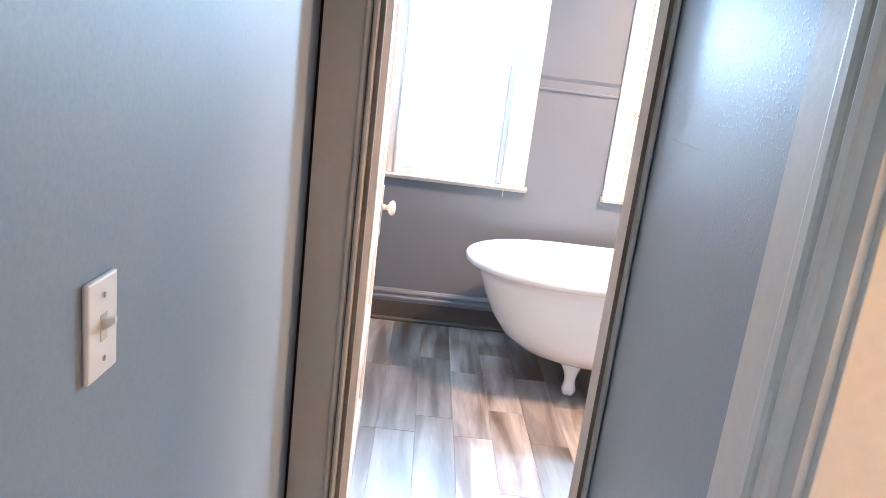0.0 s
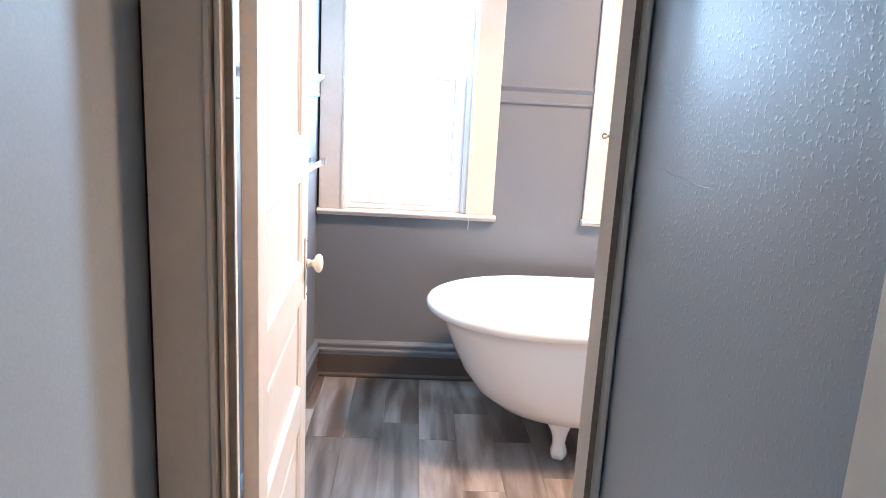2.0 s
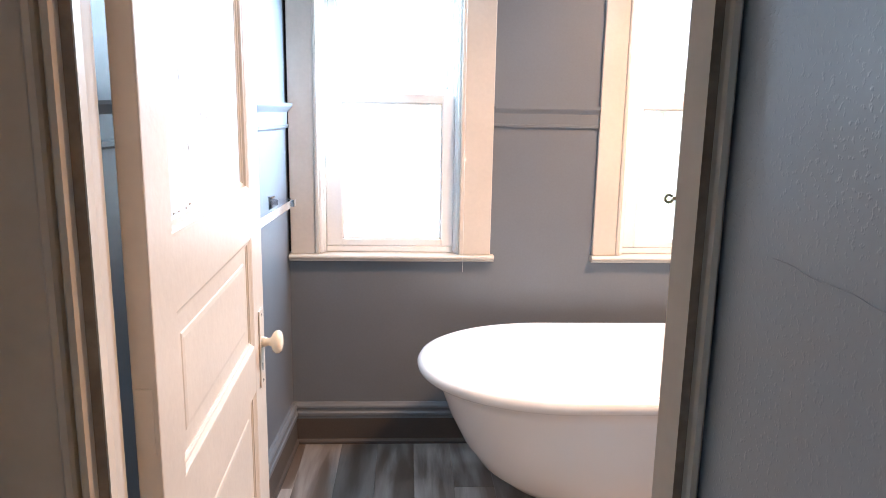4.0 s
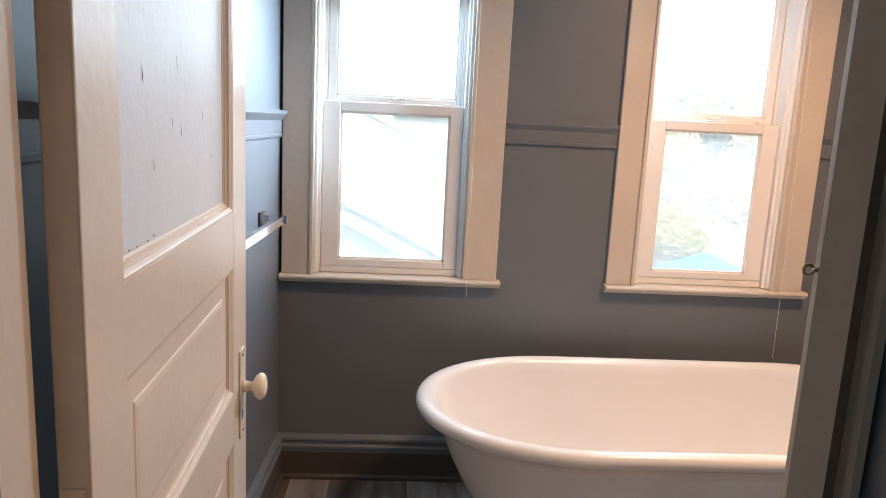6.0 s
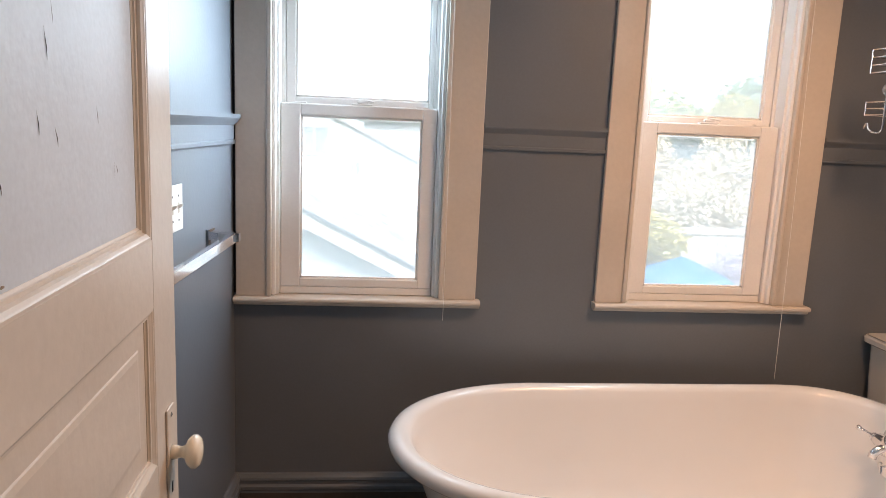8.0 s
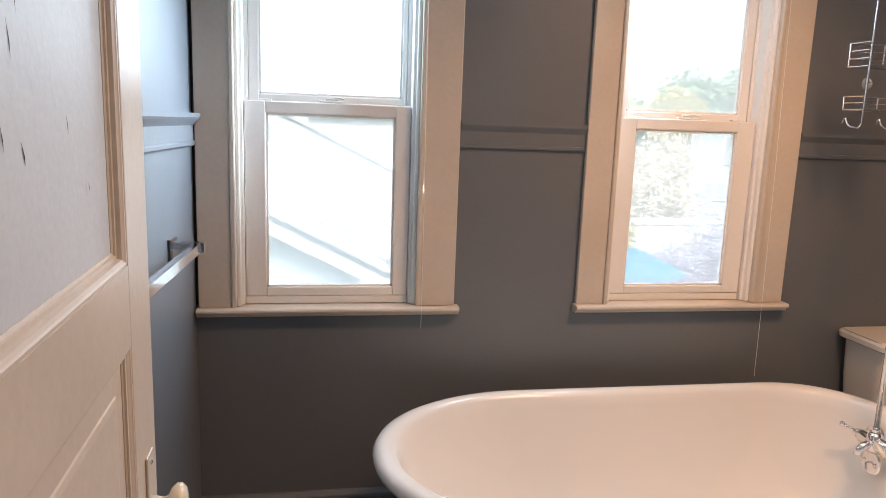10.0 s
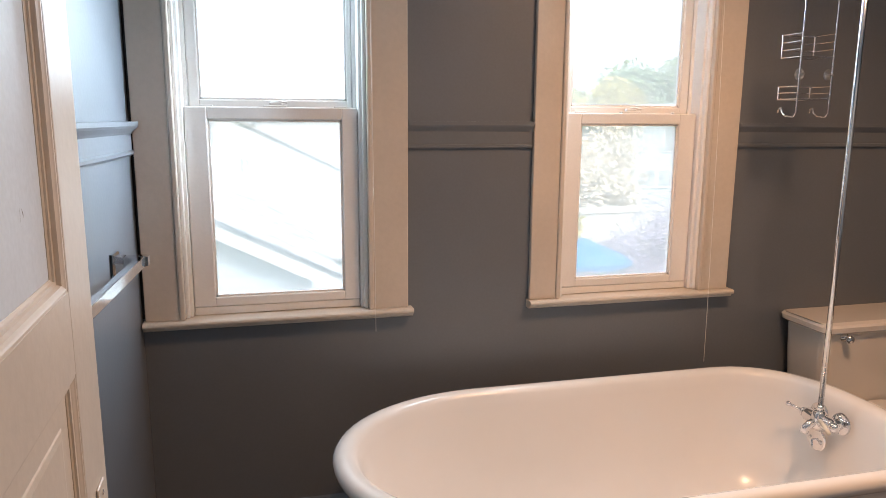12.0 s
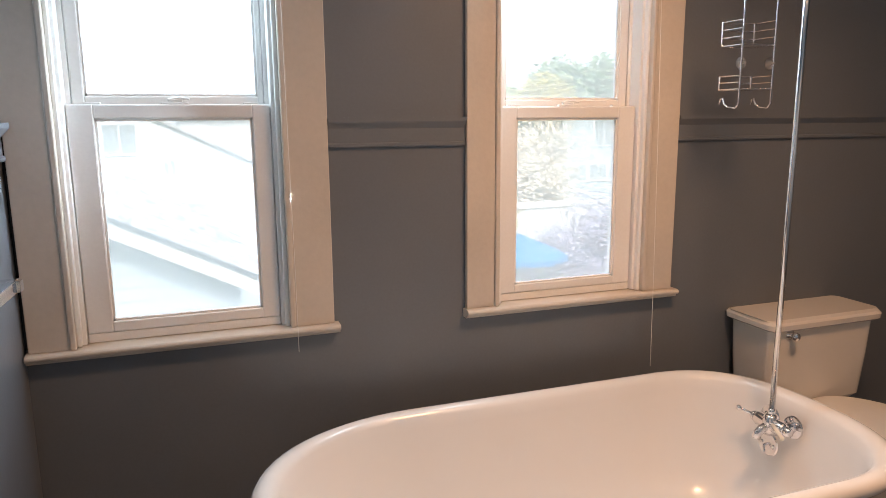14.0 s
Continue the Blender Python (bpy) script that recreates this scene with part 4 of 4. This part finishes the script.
def simple_house(name, label, x0, x1, y0, y1, eave, ridge, windows, wall, along="x", door=None):
    h = thing(name, label, "house", at=((x0 + x1) / 2, (y0 + y1) / 2, GZ))
    inv = Matrix.Translation((-(x0 + x1) / 2, -(y0 + y1) / 2, -GZ))

    def add(nm, bm, mat, lab=""):
        bm.transform(inv)
        return part(nm, bm, mat, h, lab)

    cx, cy = (x0 + x1) / 2, (y0 + y1) / 2
    if along == "y":
        bm = loft(bmesh.new(), [[Vector((x, y, z)) for x, z in ((x0, GZ), (x1, GZ), (x1, eave), (cx, ridge), (x0, eave))] for y in (y0, y1)])
    else:
        bm = loft(bmesh.new(), [[Vector((x, y, z)) for y, z in ((y0, GZ), (y1, GZ), (y1, eave), (cy, ridge), (y0, eave))] for x in (x0, x1)])
    add("wall", bm, wall)
    bm = bmesh.new()
    k = 0.12 if along == "y" else 0.35
    if along == "y":
        for xe in (x0, x1):
            dx, dz = xe - cx, eave - ridge
            slab(bm, (cx, y0 - k, ridge + 0.12), (dx * 1.1, 0, dz * 1.1), (0, y1 - y0 + 2 * k, 0), 0.1)
    else:
        for ye in (y0, y1):
            dy, dz = ye - cy, eave - ridge
            slab(bm, (x0 - k, cy, ridge + 0.12), (0, dy * 1.1, dz * 1.1), (x1 - x0 + 2 * k, 0, 0), 0.1)
            if ye == y0:
                for q in range(1, 18):
                    f = q / 18
                    slab(bm, (x0 - k, cy + dy * 1.1 * f, ridge + 0.155 + dz * 1.1 * f), (0, dy * 0.062, dz * 0.062 - 0.012), (x1 - x0 + 2 * k, 0, 0), 0.03)
    add("roof", bm, PALE_ROOF, "pale grey shingled roof")
    for wx, wz, ww, wh in windows:
        fr = add("window", boxes((wx - ww / 2 - 0.09, wx + ww / 2 + 0.09, y0 - 0.05, y0 + 0.02, wz - wh / 2 - 0.09, wz + wh / 2 + 0.09)), HOUSE)
        bm = boxes((wx - ww / 2, wx - 0.03, y0 - 0.06, y0 - 0.045, wz - wh / 2, wz + wh / 2), (wx + 0.03, wx + ww / 2, y0 - 0.06, y0 - 0.045, wz - wh / 2, wz + wh / 2))
        bm.transform(inv)
        part("pane", bm, CURTAIN, fr)
    return settled(h)


simple_house("low_shed", "low outbuilding with a shingled roof", 0.95, 6.0, 18.5, 22.0, -1.95, -0.90, [], SIDING, "x")
simple_house("white_house", "white gabled house behind the garage", -9.0, 4.4, 27.0, 36.0, -0.49, 2.78, [(-0.75, 0.85, 1.0, 0.95), (0.75, -0.15, 0.35, 0.5)], HOUSE, "y")
simple_house("white_house", "pale house in the distance behind the garage", 1.5, 14.0, 40.0, 48.0, 1.7, 2.1, [], HOUSE, "x")
simple_house("blue_grey_house", "pale blue-grey house beyond the garden", 18.0, 27.0, 29.0, 38.0, 1.5, 2.3, [(18.85, -1.15, 0.95, 0.75), (20.0, -1.15, 0.95, 0.75), (20.3, 0.75, 1.1, 1.2), (23.5, 0.75, 1.1, 1.2)], SIDING, "y")


def leaf_mesh(bm, centre, radius, count, size, rnd, squash=0.8):
    """Many small leaf clumps in uneven lobes about a centre."""
    lobes = [(Vector((rnd.uniform(-1, 1), rnd.uniform(-1, 1), rnd.uniform(-0.8, 1) * squash)) * radius * 0.62, radius * rnd.uniform(0.32, 0.52)) for k in range(11)]
    for k in range(count):
        c, r = rnd.choice(lobes)
        v = Vector((rnd.gauss(0, 1), rnd.gauss(0, 1), rnd.gauss(0, 1))).normalized() * r * rnd.random() ** 0.4
        p = Vector(centre) + c + v
        a = Vector((rnd.gauss(0, 1), rnd.gauss(0, 1), rnd.gauss(0, 0.6))).normalized() * size * rnd.uniform(0.6, 1.4)
        b = a.cross(Vector((rnd.gauss(0, 1), rnd.gauss(0, 1), rnd.gauss(0, 1)))).normalized() * a.length * 0.55
        vs = [bm.verts.new(q) for q in (p - a, p + b, p + a, p - b)]
        bm.faces.new(vs)


def tree(name, label, x, y, top, radius, mat, seed, count=2600, size=0.16, trunk=0.16, category="tree"):
    rnd = random.Random(seed)
    t = thing(name, label, category, "distant trees" if name == "broadleaf_tree" else "", at=(x, y, GZ))
    h = top - GZ
    bm = bmesh.new()
    cz = h - radius * 0.85
    rings = []
    for z, r in ((0, 1.4), (0.3, 1.0), (cz * 0.5, 0.8), (cz, 0.5), (h - radius * 0.3, 0.15)):
        ox, oy = rnd.uniform(-0.1, 0.1) * z * 0.2, rnd.uniform(-0.1, 0.1) * z * 0.2
        rings.append([Vector((ox + trunk * r * math.cos(2 * math.pi * k / 10), oy + trunk * r * math.sin(2 * math.pi * k / 10), z)) for k in range(10)])
    loft(bm, rings)
    for k in range(9):
        a = rnd.uniform(0, 6.28)
        z = cz * rnd.uniform(0.55, 1.0)
        e = Vector((math.cos(a) * radius * 0.75, math.sin(a) * radius * 0.75, z + radius * rnd.uniform(0.2, 0.8)))
        tube(bm, [(0, 0, z), e * 0.5 + Vector((0, 0, z * 0.5 + 0.1)), e], trunk * 0.22, 6)
    part("trunk", bm, BARK, t)
    bm = bmesh.new()
    leaf_mesh(bm, (0, 0, cz), radius, count, size, rnd)
    part("crown", bm, mat, t)
    return settled(t)


tree("flowering_tree", "pale pinkish blossoming garden tree in spring", 13.0, 24.0, 1.75, 2.6, PINK_LEAF, 3, 17000, 0.07, 0.07)
tree("shrub", "round lilac-coloured shrub beyond the parasol", 11.25, 18.0, -0.72, 1.75, PURPLE_LEAF, 5, 9000, 0.055, 0.06, "shrub")
tree("shrub", "yellow-green shrub in the garden", 9.3, 20.0, -0.6, 1.3, YELLOW_LEAF, 7, 6000, 0.07, 0.06, "shrub")
tree("broadleaf_tree", "tall spring-green tree in the distance", 21.5, 44.0, 4.0, 3.8, GREEN_LEAF, 11, 7500, 0.22, 0.3)
tree("broadleaf_tree", "tall spring-green tree in the distance", 28.0, 52.0, 4.8, 4.4, GREEN_LEAF, 12, 7500, 0.24, 0.3)
tree("broadleaf_tree", "tall dark green tree behind the houses", 33.0, 50.0, 6.3, 4.4, DEEP_LEAF, 13, 7500, 0.24, 0.35)
tree("broadleaf_tree", "tall spring-green tree in the distance", 15.5, 46.0, 3.6, 3.8, GREEN_LEAF, 14, 6500, 0.22, 0.3)

tree("broadleaf_tree", "yellow-green tree in new leaf behind the house", 24.6, 42.0, 3.9, 3.2, YELLOW_LEAF, 17, 6500, 0.20, 0.25)


def fence(x0, x1, y, top):
    f = thing("garden_fence", "pale weathered board fence across the garden", "fence", at=((x0 + x1) / 2, y, GZ))
    inv = Matrix.Translation((-(x0 + x1) / 2, -y, -GZ))
    n = int((x1 - x0) / 0.32)
    for k in range(n):
        a = x0 + (x1 - x0) * k / n
        bm = boxes((a, a + (x1 - x0) / n - 0.02, y, y + 0.03, GZ, top + 0.02 * ((k * 7) % 3)))
        bm.transform(inv)
        part("board", bm, FENCE, f)
    bm = boxes((x0, x1, y - 0.05, y, top - 0.2, top - 0.1))
    bm.transform(inv)
    part("rail", bm, FENCE, f)
    return settled(f)


fence(5.0, 24.0, 21.5, -1.35)


def parasol(x, y, top, radius):
    p = thing("garden_parasol", "bright blue canvas parasol open in the garden", "parasol", at=(x, y, -3.09))
    h = top + 3.09
    bm = bmesh.new()
    n = 8
    apex = bm.verts.new((0, 0, h))
    ring, low = [], []
    for k in range(n):
        a = 2 * math.pi * k / n + 0.2
        ring.append(bm.verts.new((radius * math.cos(a), radius * math.sin(a), h - radius * 0.42)))
        low.append(bm.verts.new((radius * 1.01 * math.cos(a), radius * 1.01 * math.sin(a), h - radius * 0.42 - 0.07)))
    for k in range(n):
        j = (k + 1) % n
        bm.faces.new((apex, ring[k], ring[j]))
        bm.faces.new((ring[k], low[k], low[j], ring[j]))
    canopy = part("canopy", bm, BLUE_CLOTH, p)
    bm = bmesh.new()
    lathe(bm, [(0.022, 0), (0.022, h + 0.05)], (0, 0, 0), "z", 10)
    part("pole", bm, FENCE, p)
    bm = bmesh.new()
    lathe(bm, [(0.25, 0), (0.25, 0.06), (0.06, 0.1)], (0, 0, 0), "z", 16)
    part("base", bm, PALE_GROUND, p)
    return p


parasol(4.90, 11.0, -0.20, 0.70)

# ---- floor planks, last ----
rnd = random.Random(21)
PW, PL = 0.1535, 0.62
shared = {}
count = 0
cols = int((BX1 - BX0 + 0.1) / PW) + 1
for c in range(cols):
    xa = BX0 - 0.1 + c * PW
    xb = min(xa + PW, BX1)
    if xb - xa < 0.02:
        continue
    y = WY1 - 0.02 - rnd.choice((0.0, 0.2, 0.31, 0.45, 0.1))
    while y < BY1:
        ya, yb = max(y, WY0 - 0.005), min(y + PL, BY1)
        y += PL
        if yb - ya < 0.02:
            continue
        key = (round(xb - xa, 3), round(yb - ya, 3))
        if key not in shared:
            bm = boxes((0.0003, xb - xa - 0.0003, 0.0003, yb - ya - 0.0003, -0.006, 0.0))
            bmesh.ops.bevel(bm, geom=[e for e in bm.edges if all(v.co.z > -0.001 for v in e.verts)], offset=0.0006, segments=1, affect="EDGES")
            ob = mesh_object("plank", bm, PLANK)
            shared[key] = ob.data
        else:
            ob = new("plank", shared[key])
        ob.location = (xa, ya, 0)
        ob.parent = subfloor
hall_planks = bmesh.new()
for c in range(7):
    y = HY0 - rnd.random() * 0.6
    while y < WY0 - 0.01:
        ya, yb = max(y, HY0), min(y + PL, WY0 - 0.006)
        y += PL
        xa, xb = HX0 + c * PW, min(HX0 + (c + 1) * PW, HX1)
        if yb - ya > 0.02 and xb - xa > 0.02:
            box(hall_planks, xa + 0.0005, xb - 0.0005, ya + 0.0005, yb - 0.0005, -0.006, 0.0)
box(hall_planks, HX1, 3.3, 0.40, WY0 - 0.012, -0.006, 0.0)
hp = part("hall_planks", hall_planks, PLANK, subfloor)
hp["kind"] = "stuff"
